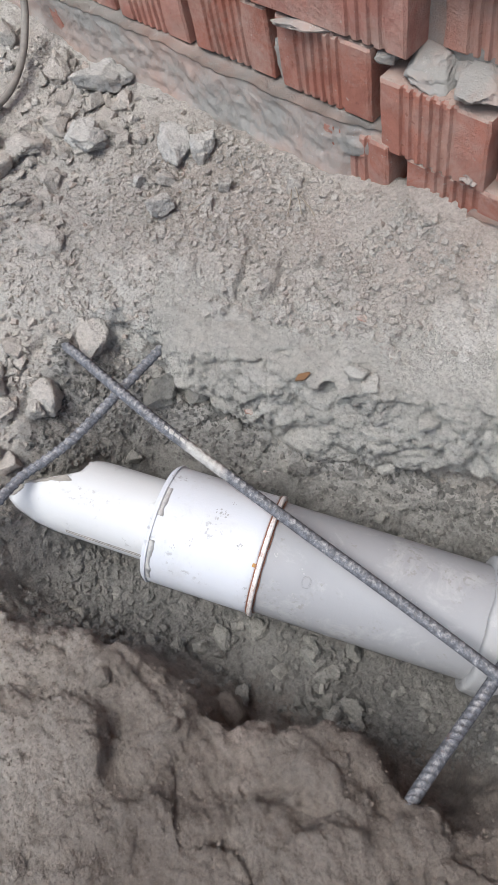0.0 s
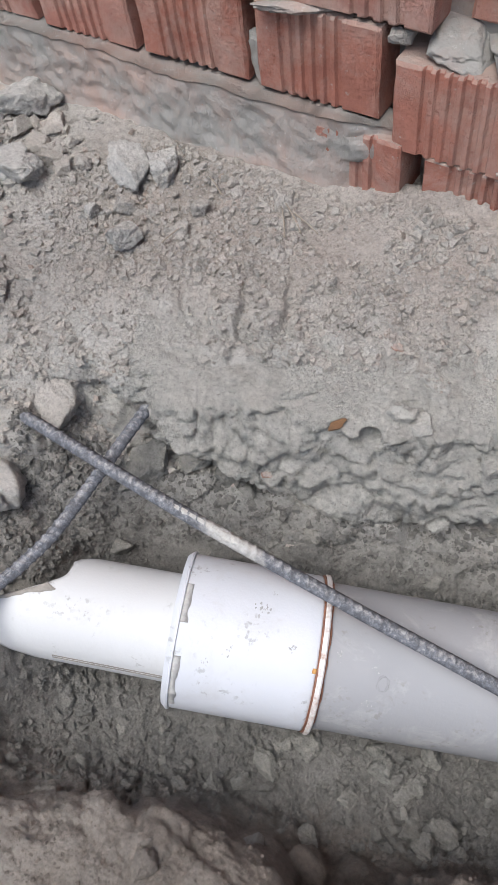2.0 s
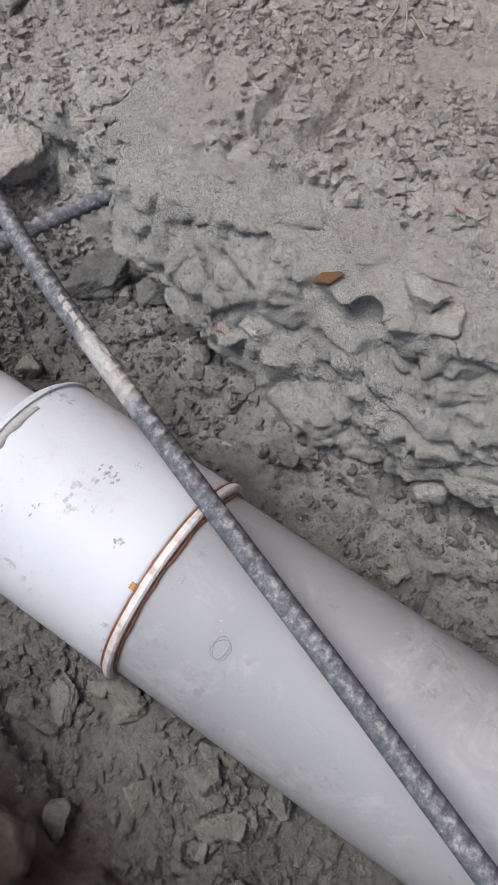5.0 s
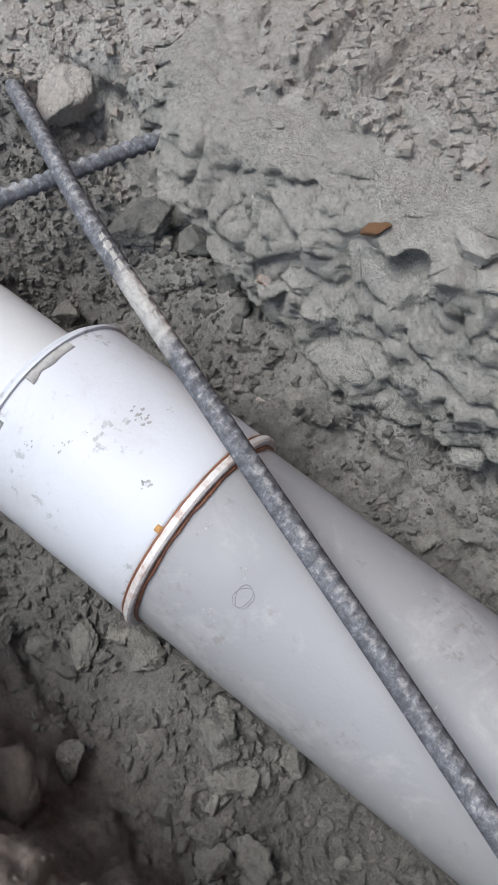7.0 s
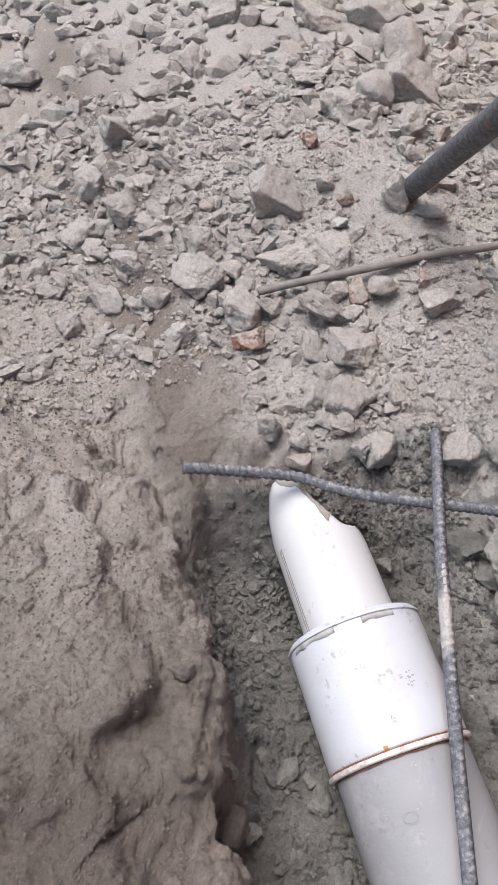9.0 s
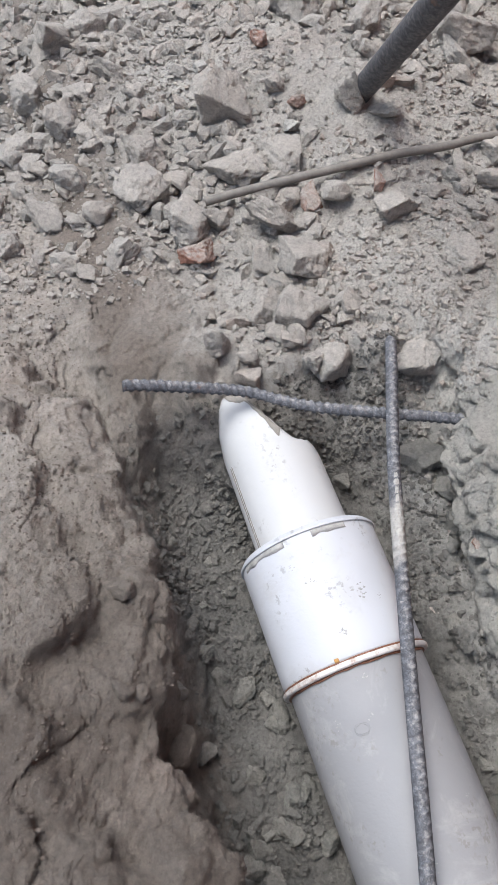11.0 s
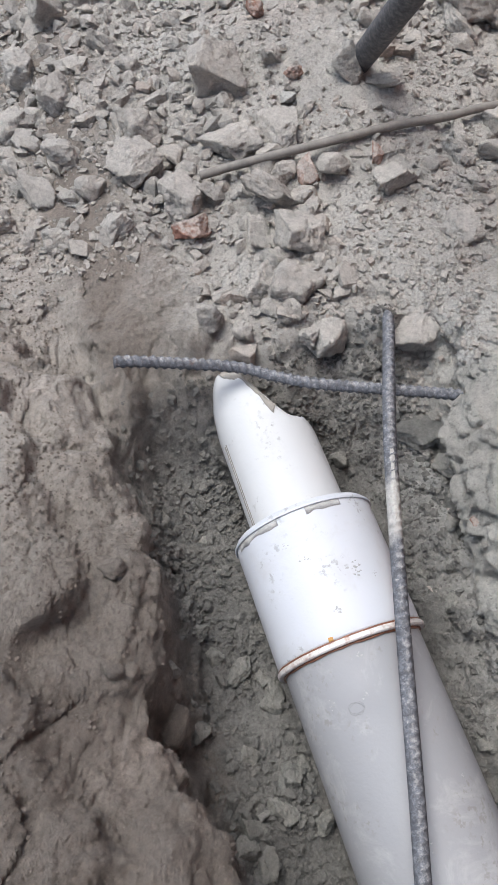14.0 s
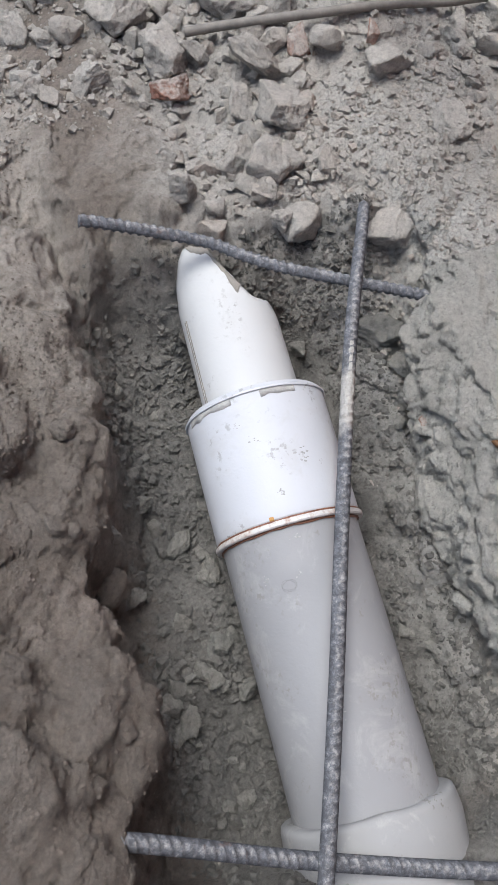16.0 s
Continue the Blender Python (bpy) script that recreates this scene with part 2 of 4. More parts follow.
def soil_material():
    m = Nodes("dusty_soil", 0.97)
    across = m.add("ShaderNodeVectorMath")
    across.operation = "DOT_PRODUCT"
    across.inputs[1].default_value = (-ALONG[1], ALONG[0], 0)
    m.link(m.place, across.inputs[0])
    v = m.maths("ADD", across.outputs["Value"], ALONG[1] * ORIGIN[0] - ALONG[0] * ORIGIN[1])
    v = m.maths("ADD", v, m.maths("MULTIPLY", m.maths("SUBTRACT", m.noise(16, 5), 0.5), 0.09))
    along = m.add("ShaderNodeVectorMath")
    along.operation = "DOT_PRODUCT"
    along.inputs[1].default_value = (ALONG[0], ALONG[1], 0)
    m.link(m.place, along.inputs[0])
    u = m.maths("SUBTRACT", along.outputs["Value"], ALONG[0] * ORIGIN[0] + ALONG[1] * ORIGIN[1])
    u = m.maths("ADD", u, m.maths("MULTIPLY", m.maths("SUBTRACT", m.noise(12, 5), 0.5), 0.12))
    pale = m.ramp(m.noise(9, 8, 0.65), (0.25, (0.40, 0.385, 0.350)), (0.5, (0.515, 0.495, 0.455)), (0.75, (0.62, 0.60, 0.555)))
    # brown soil, deepened beyond its own tone to carry the near bank's shade
    brown = m.ramp(m.noise(11, 8, 0.65), (0.25, (0.152, 0.126, 0.105)), (0.55, (0.205, 0.175, 0.148)), (0.8, (0.275, 0.240, 0.207)))
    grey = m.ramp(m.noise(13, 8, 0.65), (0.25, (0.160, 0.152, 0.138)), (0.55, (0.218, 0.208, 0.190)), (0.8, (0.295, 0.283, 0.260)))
    sandy = m.ramp(m.noise(11, 8, 0.65), (0.25, (0.335, 0.298, 0.260)), (0.55, (0.445, 0.402, 0.354)), (0.8, (0.535, 0.49, 0.44)))
    deep = m.mix(0.6, brown, (0.285, 0.245, 0.208))
    # near bank goes from sandy to the shade-darkened brown along u
    brown = m.mix(m.ramp(m.maths("ADD", u, 0.5), (0.28, 0.0), (0.52, 1.0)), sandy, brown)
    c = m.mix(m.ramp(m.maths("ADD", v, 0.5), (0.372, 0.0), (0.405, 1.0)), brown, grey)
    c = m.mix(m.ramp(m.maths("ADD", v, 0.5), (0.575, 0.0), (0.67, 1.0)), c, pale)
    worn = m.ramp(m.noise(15, 8, 0.65), (0.25, (0.315, 0.272, 0.232)), (0.5, (0.405, 0.358, 0.313)), (0.75, (0.505, 0.458, 0.408)))
    c = m.mix(m.ramp(m.maths("ADD", v, 0.5), (0.71, 0.0), (0.78, 0.85)), c, worn)
    corner = m.mix(1.0, m.ramp(m.maths("ADD", u, 0.7), (0.43, 1.0), (0.50, 0.0)), m.ramp(m.maths("ADD", v, 0.5), (0.46, 1.0), (0.54, 0.0)), "MULTIPLY")
    corner = m.mix(1.0, corner, m.ramp(m.maths("ADD", v, 0.5), (0.36, 0.0), (0.39, 1.0)), "MULTIPLY")
    c = m.mix(corner, c, deep)
    heap = m.mix(1.0, m.ramp(m.maths("ADD", u, 0.7), (0.43, 1.0), (0.51, 0.0)), m.ramp(m.maths("ADD", v, 0.5), (0.42, 0.0), (0.50, 1.0)), "MULTIPLY")
    c = m.mix(heap, c, m.mix(0.35, pale, sandy))
    away = m.add("ShaderNodeVectorMath")
    away.operation = "LENGTH"
    m.link(m.place, away.inputs[0])
    c = m.mix(m.ramp(m.maths("ADD", m.maths("MULTIPLY", away.outputs["Value"], 0.3), m.maths("MULTIPLY", m.noise(3, 4), 0.1)), (0.36, 0.0), (0.60, 1.0)), c, m.mix(0.5, pale, sandy))
    red = m.ramp(m.noise(6, 4), (0.56, 0.0), (0.75, 0.55))
    c = m.mix(red, c, (0.44, 0.36, 0.31))
    c = m.mix(1.0, c, m.ramp(m.noise(260, 8, 0.82), (0.30, 0.69), (0.5, 1.02), (0.70, 1.32)), "MULTIPLY")
    c = m.mix(0.5, c, m.ramp(m.cells(230), (0.0, 0.78), (0.4, 1.0)), "MULTIPLY")
    c = m.mix(m.ramp(m.noise(420, 3), (0.66, 0.0), (0.78, 0.25)), c, (0.56, 0.54, 0.50))
    c = m.mix(m.ramp(m.noise(260, 4), (0.28, 0.35), (0.40, 0.0)), c, (0.17, 0.15, 0.132))
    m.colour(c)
    m.bump((m.noise(70, 9, 0.74), 0.0095), (m.cells(185), 0.0016), (m.noise(420, 6, 0.75), 0.0030))
    return m.mat


def stone_material(name, tones, dust=(0.52, 0.49, 0.445), island=False):
    m = Nodes(name, 0.95)
    base = m.ramp(m.island() if island else m.random(), *[(k / max(1, len(tones) - 1), t) for k, t in enumerate(tones)])
    mottle = m.ramp(m.noise(55, 8, 0.7), (0.3, 0.62), (0.6, 1.0), (0.8, 1.25))
    c = m.mix(1.0, base, mottle, "MULTIPLY")
    c = m.mix(m.ramp(m.noise(22, 6, 0.65), (0.42, 0.0), (0.62, 0.75)), c, dust)
    c = m.mix(m.ramp(m.noise(380, 3), (0.64, 0.0), (0.76, 0.3)), c, tuple(min(0.7, 1.3 * d) for d in dust))
    c = m.mix(m.maths("MULTIPLY", m.upward(0.35, 0.9), m.ramp(m.noise(34, 6, 0.65), (0.34, 0.15), (0.6, 0.8))), c, dust)
    c = m.mix(1.0, c, m.ramp(m.noise(230, 8, 0.82), (0.30, 0.72), (0.5, 1.06), (0.70, 1.34)), "MULTIPLY")
    m.colour(c)
    m.bump((m.noise(60, 9, 0.74), 0.009), (m.noise(400, 5, 0.7), 0.0024))
    return m.mat


def brick_material():
    m = Nodes("fired_clay", 0.88)
    base = m.ramp(m.random(), (0.0, (0.36, 0.135, 0.092)), (0.4, (0.42, 0.17, 0.12)), (0.75, (0.46, 0.20, 0.145)), (1.0, (0.40, 0.18, 0.14)))
    c = m.mix(1.0, base, m.ramp(m.noise(28, 9, 0.7), (0.25, 0.60), (0.55, 0.90), (0.8, 1.12)), "MULTIPLY")
    c = m.mix(m.ramp(m.noise(17, 8, 0.7, 0.4), (0.44, 0.0), (0.70, 0.72)), c, (0.46, 0.345, 0.29))
    c = m.mix(m.ramp(m.noise(160, 4), (0.66, 0.0), (0.74, 0.6)), c, (0.45, 0.40, 0.35))
    c = m.mix(m.ramp(m.noise(120, 4), (0.27, 0.6), (0.36, 0.0)), c, (0.20, 0.07, 0.045))
    c = m.mix(m.maths("MULTIPLY", m.upward(0.45, 0.85), m.ramp(m.noise(40, 5), (0.3, 0.45), (0.6, 0.85))), c, (0.37, 0.315, 0.27))
    m.colour(c)
    m.bump((m.noise(45, 8, 0.7), 0.006), (m.noise(330, 6, 0.7), 0.002))
    return m.mat


def cement_material(name, dark=1.0):
    m = Nodes(name, 0.95)
    c = m.ramp(m.noise(14, 9, 0.68), (0.20, (0.28 * dark, 0.268 * dark, 0.245 * dark)), (0.52, (0.35 * dark, 0.335 * dark, 0.31 * dark)), (0.78, (0.42 * dark, 0.40 * dark, 0.37 * dark)))
    c = m.mix(m.ramp(m.noise(13, 7, 0.65), (0.43, 0.0), (0.64, 0.72)), c, (0.42 * dark, 0.275 * dark, 0.22 * dark))
    c = m.mix(m.ramp(m.noise(260, 3), (0.62, 0.0), (0.72, 0.5)), c, (0.50 * dark, 0.49 * dark, 0.46 * dark))
    m.colour(c)
    m.bump((m.noise(50, 9, 0.7), 0.0035), (m.noise(420, 5, 0.7), 0.0016))
    return m.mat


def plastic_material(name, base, dirt=0.5, rough=0.36):
    m = Nodes(name, rough).own()
    c = m.ramp(m.noise(9, 6, 0.6), (0.3, tuple(0.95 * b for b in base)), (0.7, base))
    c = m.mix(m.ramp(m.noise(26, 9, 0.72, 0.5), (0.53, 0.0), (0.66, 0.55 * dirt)), c, (0.42, 0.415, 0.405))
    spots = m.mix(1.0, m.ramp(m.noise(210, 4, 0.6), (0.55, 0.0), (0.62, 1.0)), m.ramp(m.noise(24, 3), (0.54, 0.0), (0.62, 1.0)), "MULTIPLY")
    c = m.mix(m.maths("MULTIPLY", spots, 0.75 * dirt), c, (0.20, 0.19, 0.175))
    m.colour(c)
    m.link(m.ramp(m.noise(30, 6), (0.3, rough * 0.85), (0.75, rough * 1.6)), m.bsdf.inputs["Roughness"])
    m.bump((m.noise(35, 6), 0.0006), (m.noise(500, 3), 0.00012))
    return m.mat


def stained_material():
    m = Nodes("glue_stained_pvc", 0.5).own()
    c = m.mix(m.ramp(m.noise(170, 6, 0.7), (0.50, 0.0), (0.68, 0.7)), (0.60, 0.575, 0.55), (0.30, 0.16, 0.105))
    m.colour(c)
    m.bump((m.noise(300, 4), 0.0006))
    return m.mat


def steel_material(name, dark, light, share, metal=0.6, patch=9.0):
    m = Nodes(name, 0.78).own()
    c = m.ramp(m.noise(190, 8, 0.8, 0.3), (share - 0.20, dark), (share - 0.07, tuple(2.0 * d for d in dark)), (share + 0.03, light))
    c = m.mix(m.ramp(m.noise(420, 5, 0.7), (0.58, 0.0), (0.70, 0.25)), c, light)
    x = m.add("ShaderNodeSeparateXYZ")
    m.link(m.place, x.inputs[0])
    near = m.maths("ADD", m.maths("ABSOLUTE", m.maths("SUBTRACT", x.outputs["X"], patch), 0.0), m.maths("MULTIPLY", m.noise(90, 6, 0.7), 0.05))
    c = m.mix(m.ramp(near, (0.040, 0.9), (0.054, 0.0)), c, m.ramp(m.noise(160, 6, 0.7), (0.3, (0.25, 0.24, 0.225)), (0.6, (0.42, 0.405, 0.38))))
    c = m.mix(m.ramp(m.noise(40, 5), (0.66, 0.0), (0.74, 0.45)), c, (0.26, 0.13, 0.07))
    c = m.mix(m.maths("MULTIPLY", m.upward(0.72, 0.98), m.ramp(m.noise(210, 6, 0.75), (0.46, 0.0), (0.62, 0.6))), c, light)
    m.colour(c)
    m.bsdf.inputs["Metallic"].default_value = metal * 0.05
    m.bump((m.noise(260, 5, 0.7), 0.0008))
    return m.mat


def ledge_material():
    m = Nodes("cemented_ledge", 0.97)
    c = m.ramp(m.noise(24, 8, 0.68), (0.25, (0.385, 0.374, 0.336)), (0.5, (0.475, 0.462, 0.418)), (0.75, (0.545, 0.53, 0.484)))
    c = m.mix(m.ramp(m.noise(60, 7, 0.7), (0.56, 0.0), (0.68, 0.7)), c, (0.50, 0.475, 0.435))
    c = m.mix(m.maths("MULTIPLY", m.upward(0.25, 0.8), m.ramp(m.noise(30, 6), (0.3, 0.5), (0.6, 0.95))), c, (0.53, 0.51, 0.463))
    c = m.mix(m.ramp(m.noise(18, 4), (0.60, 0.0), (0.72, 0.45)), c, (0.33, 0.26, 0.21))
    c = m.mix(m.ramp(m.noise(300, 3), (0.30, 0.5), (0.40, 0.0)), c, (0.17, 0.155, 0.135))
    c = m.mix(1.0, c, m.ramp(m.noise(250, 8, 0.82), (0.30, 0.66), (0.5, 0.97), (0.70, 1.24)), "MULTIPLY")
    m.colour(c)
    m.bump((m.noise(80, 10, 0.76), 0.014), (m.cells(150), 0.002), (m.noise(380, 6, 0.75), 0.004))
    return m.mat


def plain(name, base, rough=0.7, mottle=0.25, scale=60):
    m = Nodes(name, rough).own()
    m.colour(m.ramp(m.noise(scale, 7, 0.7), (0.25, tuple(b * (1 - mottle) for b in base)), (0.75, tuple(b * (1 + mottle) for b in base))))
    m.bump((m.noise(scale * 3, 5, 0.7), 0.0006))
    return m.mat


SOIL = soil_material()
STONE = stone_material("dusty_stone", [(0.370, 0.352, 0.322), (0.475, 0.448, 0.408), (0.410, 0.378, 0.338), (0.545, 0.520, 0.478), (0.440, 0.394, 0.345)], (0.49, 0.455, 0.41))
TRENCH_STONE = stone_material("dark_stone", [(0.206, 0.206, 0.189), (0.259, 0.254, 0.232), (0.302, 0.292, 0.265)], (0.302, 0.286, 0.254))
GRAVEL = stone_material("gravel_mix", [(0.350, 0.332, 0.298), (0.480, 0.450, 0.408), (0.415, 0.376, 0.332), (0.545, 0.526, 0.482), (0.465, 0.375, 0.315)], (0.47, 0.435, 0.39), island=True)
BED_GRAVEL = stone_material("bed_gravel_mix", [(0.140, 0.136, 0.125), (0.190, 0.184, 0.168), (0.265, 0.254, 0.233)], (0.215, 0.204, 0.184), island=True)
CRUMBS = stone_material("soil_crumbs", [(0.180, 0.150, 0.126), (0.220, 0.186, 0.158), (0.270, 0.232, 0.200)], (0.235, 0.20, 0.17), island=True)
RED_STONE = stone_material("brick_rubble", [(0.414, 0.184, 0.127), (0.380, 0.218, 0.161)])
WHITE_STONE = stone_material("pale_rubble", [(0.62, 0.60, 0.56), (0.56, 0.54, 0.50)], (0.5, 0.48, 0.44))
PALE_STONE = stone_material("pale_grey_stone", [(0.52, 0.51, 0.485), (0.47, 0.46, 0.435), (0.56, 0.55, 0.52)], (0.54, 0.52, 0.48))
BANK_ROCK = stone_material("cemented_rubble", [(0.33, 0.325, 0.295), (0.42, 0.41, 0.375), (0.38, 0.365, 0.33)], (0.48, 0.465, 0.425))
LEDGE = ledge_material()
RUST = plain("rusty_chip", (0.17, 0.088, 0.040), 0.8, 0.6, 120)
CLAY = brick_material()
RENDER = cement_material("cement_plaster", 0.88)
MORTAR = cement_material("mortar", 0.72)
SEALANT = plain("grey_sealant", (0.36, 0.355, 0.34), 0.9, 0.3, 140)
PVC = plastic_material("white_pvc", (0.515, 0.53, 0.56), 0.7, 0.52)
PVC_WARM = plastic_material("ivory_pvc", (0.505, 0.51, 0.51), 0.8, 0.55)
STAINED = stained_material()
# dusty white pvc, its base darkened to stand in for shade on the main length
PVC_DUSTY_SHADED = plastic_material("shaded_dusty_pvc", (0.272, 0.274, 0.282), 0.8, 0.58)
PVC_DIRTY = plastic_material("muddy_white_pvc", (0.31, 0.312, 0.312), 1.5, 0.7)
REBAR = steel_material("rebar_steel", (0.074, 0.077, 0.086), (0.38, 0.37, 0.355), 0.645, patch=-0.118)
MUD = plain("dry_mud", (0.27, 0.25, 0.222), 0.95, 0.3, 130)
SMUDGE = plain("grey_smudge", (0.33, 0.33, 0.325), 0.8, 0.4, 300)
CRUST = plain("dried_cement", (0.36, 0.35, 0.325), 0.95, 0.4, 220)
SCRAWL = plain("grey_scrawl", (0.235, 0.235, 0.24), 0.8, 0.3, 300)
GLUE = plain("brown_glue", (0.20, 0.088, 0.050), 0.5, 0.5, 160)
OCHRE = plain("ochre_glue", (0.413, 0.225, 0.068), 0.6, 0.3, 160)
CABLE = plain("cable_sheath", (0.19, 0.175, 0.155), 0.75, 0.3, 90)
IRON = steel_material("dark_iron", (0.045, 0.045, 0.05), (0.16, 0.155, 0.15), 0.58, 0.5)
STRAW = plain("straw_stalk", (0.29, 0.245, 0.19), 0.8)

# ---- helpers for building ----
def mesh_of(name, verts, faces, material, smooth=True):
    me = bpy.data.meshes.new(name)
    me.from_pydata([tuple(map(float, p)) for p in verts], [], [tuple(map(int, q)) for q in faces])
    me.materials.append(material)
    me.polygons.foreach_set("use_smooth", [smooth] * len(me.polygons))
    me.update()
    return me


def grid_faces(rows, cols, wrap=False):
    """Faces of a grid of points, row after row; wrap joins the last column to the first."""
    r, c = np.meshgrid(np.arange(rows - 1), np.arange(cols if wrap else cols - 1), indexing="ij")
    d = (c + 1) % cols
    return np.stack([r * cols + c, r * cols + d, (r + 1) * cols + d, (r + 1) * cols + c], -1).reshape(-1, 4)


def part(name, bm, material, parent, label=""):
    """Links a bmesh or a mesh as one mesh object under a thing or a part."""
    if isinstance(bm, bpy.types.Mesh):
        me = bm
    else:
        me = bpy.data.meshes.new(name)
        bm.to_mesh(me)
        bm.free()
        me.materials.append(material)
    ob = new(name, me)
    ob.parent = parent
    return tagged(ob, label)


def tube_mesh(name, path, radius, material, sides=16, ribs=None, sag=0.0):
    """A round bar along points; ribs(angle, metres) adds to its radius."""
    path = [Vector(p) for p in path]
    verts, far, up = [], 0.0, Vector((0, 0, 1))
    for k, p in enumerate(path):
        ahead = (path[min(k + 1, len(path) - 1)] - path[max(k - 1, 0)]).normalized()
        side = ahead.cross(up).normalized()
        over = side.cross(ahead)
        far += (p - path[k - 1]).length if k else 0
        for s in range(sides):
            a = 2 * math.pi * s / sides
            r = radius + (ribs(a, far) if ribs else 0.0)
            verts.append(p + side * (math.cos(a) * r) + over * (math.sin(a) * r))
    faces = grid_faces(len(path), sides, True).tolist()
    faces += [list(range(sides))[::-1], [len(verts) - sides + s for s in range(sides)]]
    return mesh_of(name, verts, faces, material)


def spline(points, steps):
    """Points along a smooth line through the given ones."""
    pts = [Vector(p) for p in points]
    pts = [2 * pts[0] - pts[1], *pts, 2 * pts[-1] - pts[-2]]
    out = []
    for a, b, c, d in zip(pts, pts[1:], pts[2:], pts[3:]):
        for k in range(steps):
            t = k / steps
            out.append(0.5 * (2 * b + (c - a) * t + (2 * a - 5 * b + 4 * c - d) * t * t + (3 * b - a - 3 * c + d) * t**3))
    return [*out, pts[-2]]


def ball(level):
    bm = bmesh.new()
    bmesh.ops.create_icosphere(bm, subdivisions=level, radius=1.0)
    v = np.array([p.co[:] for p in bm.verts])
    f = [[p.index for p in q.verts] for q in bm.faces]
    bm.free()
    return v / np.linalg.norm(v, axis=1)[:, None], f


BALLS = {n: ball(n) for n in (4, 5)}


def lump(rng, level, planes=11, sharp=16.0, flat=1.0, rough=0.05):
    """A broken stone of about radius 1: a ball cut by random planes, with its edges worn."""
    d, faces = BALLS[level]
    n = np.concatenate([np.eye(3), -np.eye(3), rng.normal(size=(planes, 3))])
    n[:6] += rng.normal(size=(6, 3)) * 0.28
    n /= np.linalg.norm(n, axis=1)[:, None]
    h = np.concatenate([rng.uniform(0.60, 0.95, 6), rng.uniform(0.58, 0.92, planes)])
    reach = np.concatenate([np.maximum(d @ n.T, 0.02) / h, np.full((len(d), 1), 0.55)], 1)
    r = 1.0 / (reach**sharp).sum(1) ** (1 / sharp)
    p = d * (r / r.mean())[:, None]
    seed = int(rng.integers(1000))
    wobble = grain3(p[:, 0] * 2.6, p[:, 1] * 2.6, p[:, 2] * 2.6, seed) + 0.6 * grain3(p[:, 0] * 6, p[:, 1] * 6, p[:, 2] * 6, seed + 1) + 0.35 * grain3(p[:, 0] * 14, p[:, 1] * 14, p[:, 2] * 14, seed + 2)
    p = p * (1 + rough * wobble)[:, None]
    p *= np.array([rng.uniform(0.85, 1.2), rng.uniform(0.7, 1.0), rng.uniform(0.55, 0.85) * flat])
    return p, faces


def shard(rng):
    """A small broken stone: the hull of a few points knocked out of a ball."""
    bm = bmesh.new()
    for p in rng.normal(size=(15, 3)):
        bm.verts.new(p / np.linalg.norm(p) * rng.uniform(0.85, 1.08))
    bmesh.ops.convex_hull(bm, input=bm.verts)
    bmesh.ops.delete(bm, geom=[q for q in bm.verts if not q.link_faces], context="VERTS")
    bm.verts.index_update()
    p = np.array([q.co[:] for q in bm.verts]) * (rng.uniform(0.9, 1.3), rng.uniform(0.7, 1.0), rng.uniform(0.5, 0.8))
    f = [[q.index for q in g.verts] for g in bm.faces]
    bm.free()
    return p, f


def chip(rng):
    """A small sharp fragment: a cube with its corners knocked about."""
    p = np.array([(x, y, z) for x in (-1, 1) for y in (-1, 1) for z in (-1, 1)], float) * 0.62
    p += rng.normal(size=(8, 3)) * 0.17
    p *= np.array([rng.uniform(0.8, 1.3), rng.uniform(0.7, 1.0), rng.uniform(0.55, 0.9)])
    quads = ((0, 1, 3, 2), (4, 6, 7, 5), (0, 4, 5, 1), (2, 3, 7, 6), (0, 2, 6, 4), (1, 5, 7, 3))
    return p, [t for a, b, c, d in quads for t in ((a, b, c), (a, c, d))]


# ---- the ground: one sheet, fine where the trench is and coarse towards the horizon ----
def stretch(lo, hi, step, reach):
    """Coordinates at an even step from lo to hi, then ever wider ones out to reach on both sides."""
    tail, d = [], step
    while not tail or tail[-1] < reach:
        d *= 1.12
        tail.append((tail[-1] if tail else 0.0) + d)
    tail = np.array(tail)
    return np.concatenate([lo - tail[::-1], np.arange(lo, hi, step), hi + tail - step])


def ground():
    us, vs = stretch(-0.80, 0.36, 0.0024, 60.0), stretch(-0.42, 0.56, 0.0026, 60.0)
    vs = np.unique(np.concatenate([vs, np.arange(-0.215, -0.105, 0.0010), np.arange(0.105, 0.185, 0.0008)]).round(5))
    u, v = np.meshgrid(us, vs, indexing="ij")
    x, y, z = surface(u, v)
    far = np.hypot(u, v)
    z = np.where(far > 2.5, 0.0 + (z - 0.0) * np.exp(-(np.maximum(far - 2.5, 0) / 2.0)), z)
    me = bpy.data.meshes.new("ground")
    faces = grid_faces(len(us), len(vs))[:, ::-1]
    me.vertices.add(x.size)
    me.vertices.foreach_set("co", np.stack([x, y, z], -1).ravel())
    me.loops.add(faces.size)
    me.loops.foreach_set("vertex_index", faces.ravel().astype(np.int32))
    me.polygons.add(len(faces))
    me.polygons.foreach_set("loop_start", np.arange(0, faces.size, 4, dtype=np.int32))
    me.polygons.foreach_set("use_smooth", np.ones(len(faces), dtype=bool))
    me.materials.append(SOIL)
    me.update(calc_edges=True)
    return tagged(new("ground", me), "dusty grey-brown rubble ground with a dug trench", "ground", kind="structure")


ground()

# ---- the unfinished brick wall: its mortar core; the bricks follow at the end ----
WALL = pose(0, 0, 0, 0, 0, 4.5)
COURSE, LOW = 0.0795, 0.080
WALL_TOP = LOW + 15 * COURSE


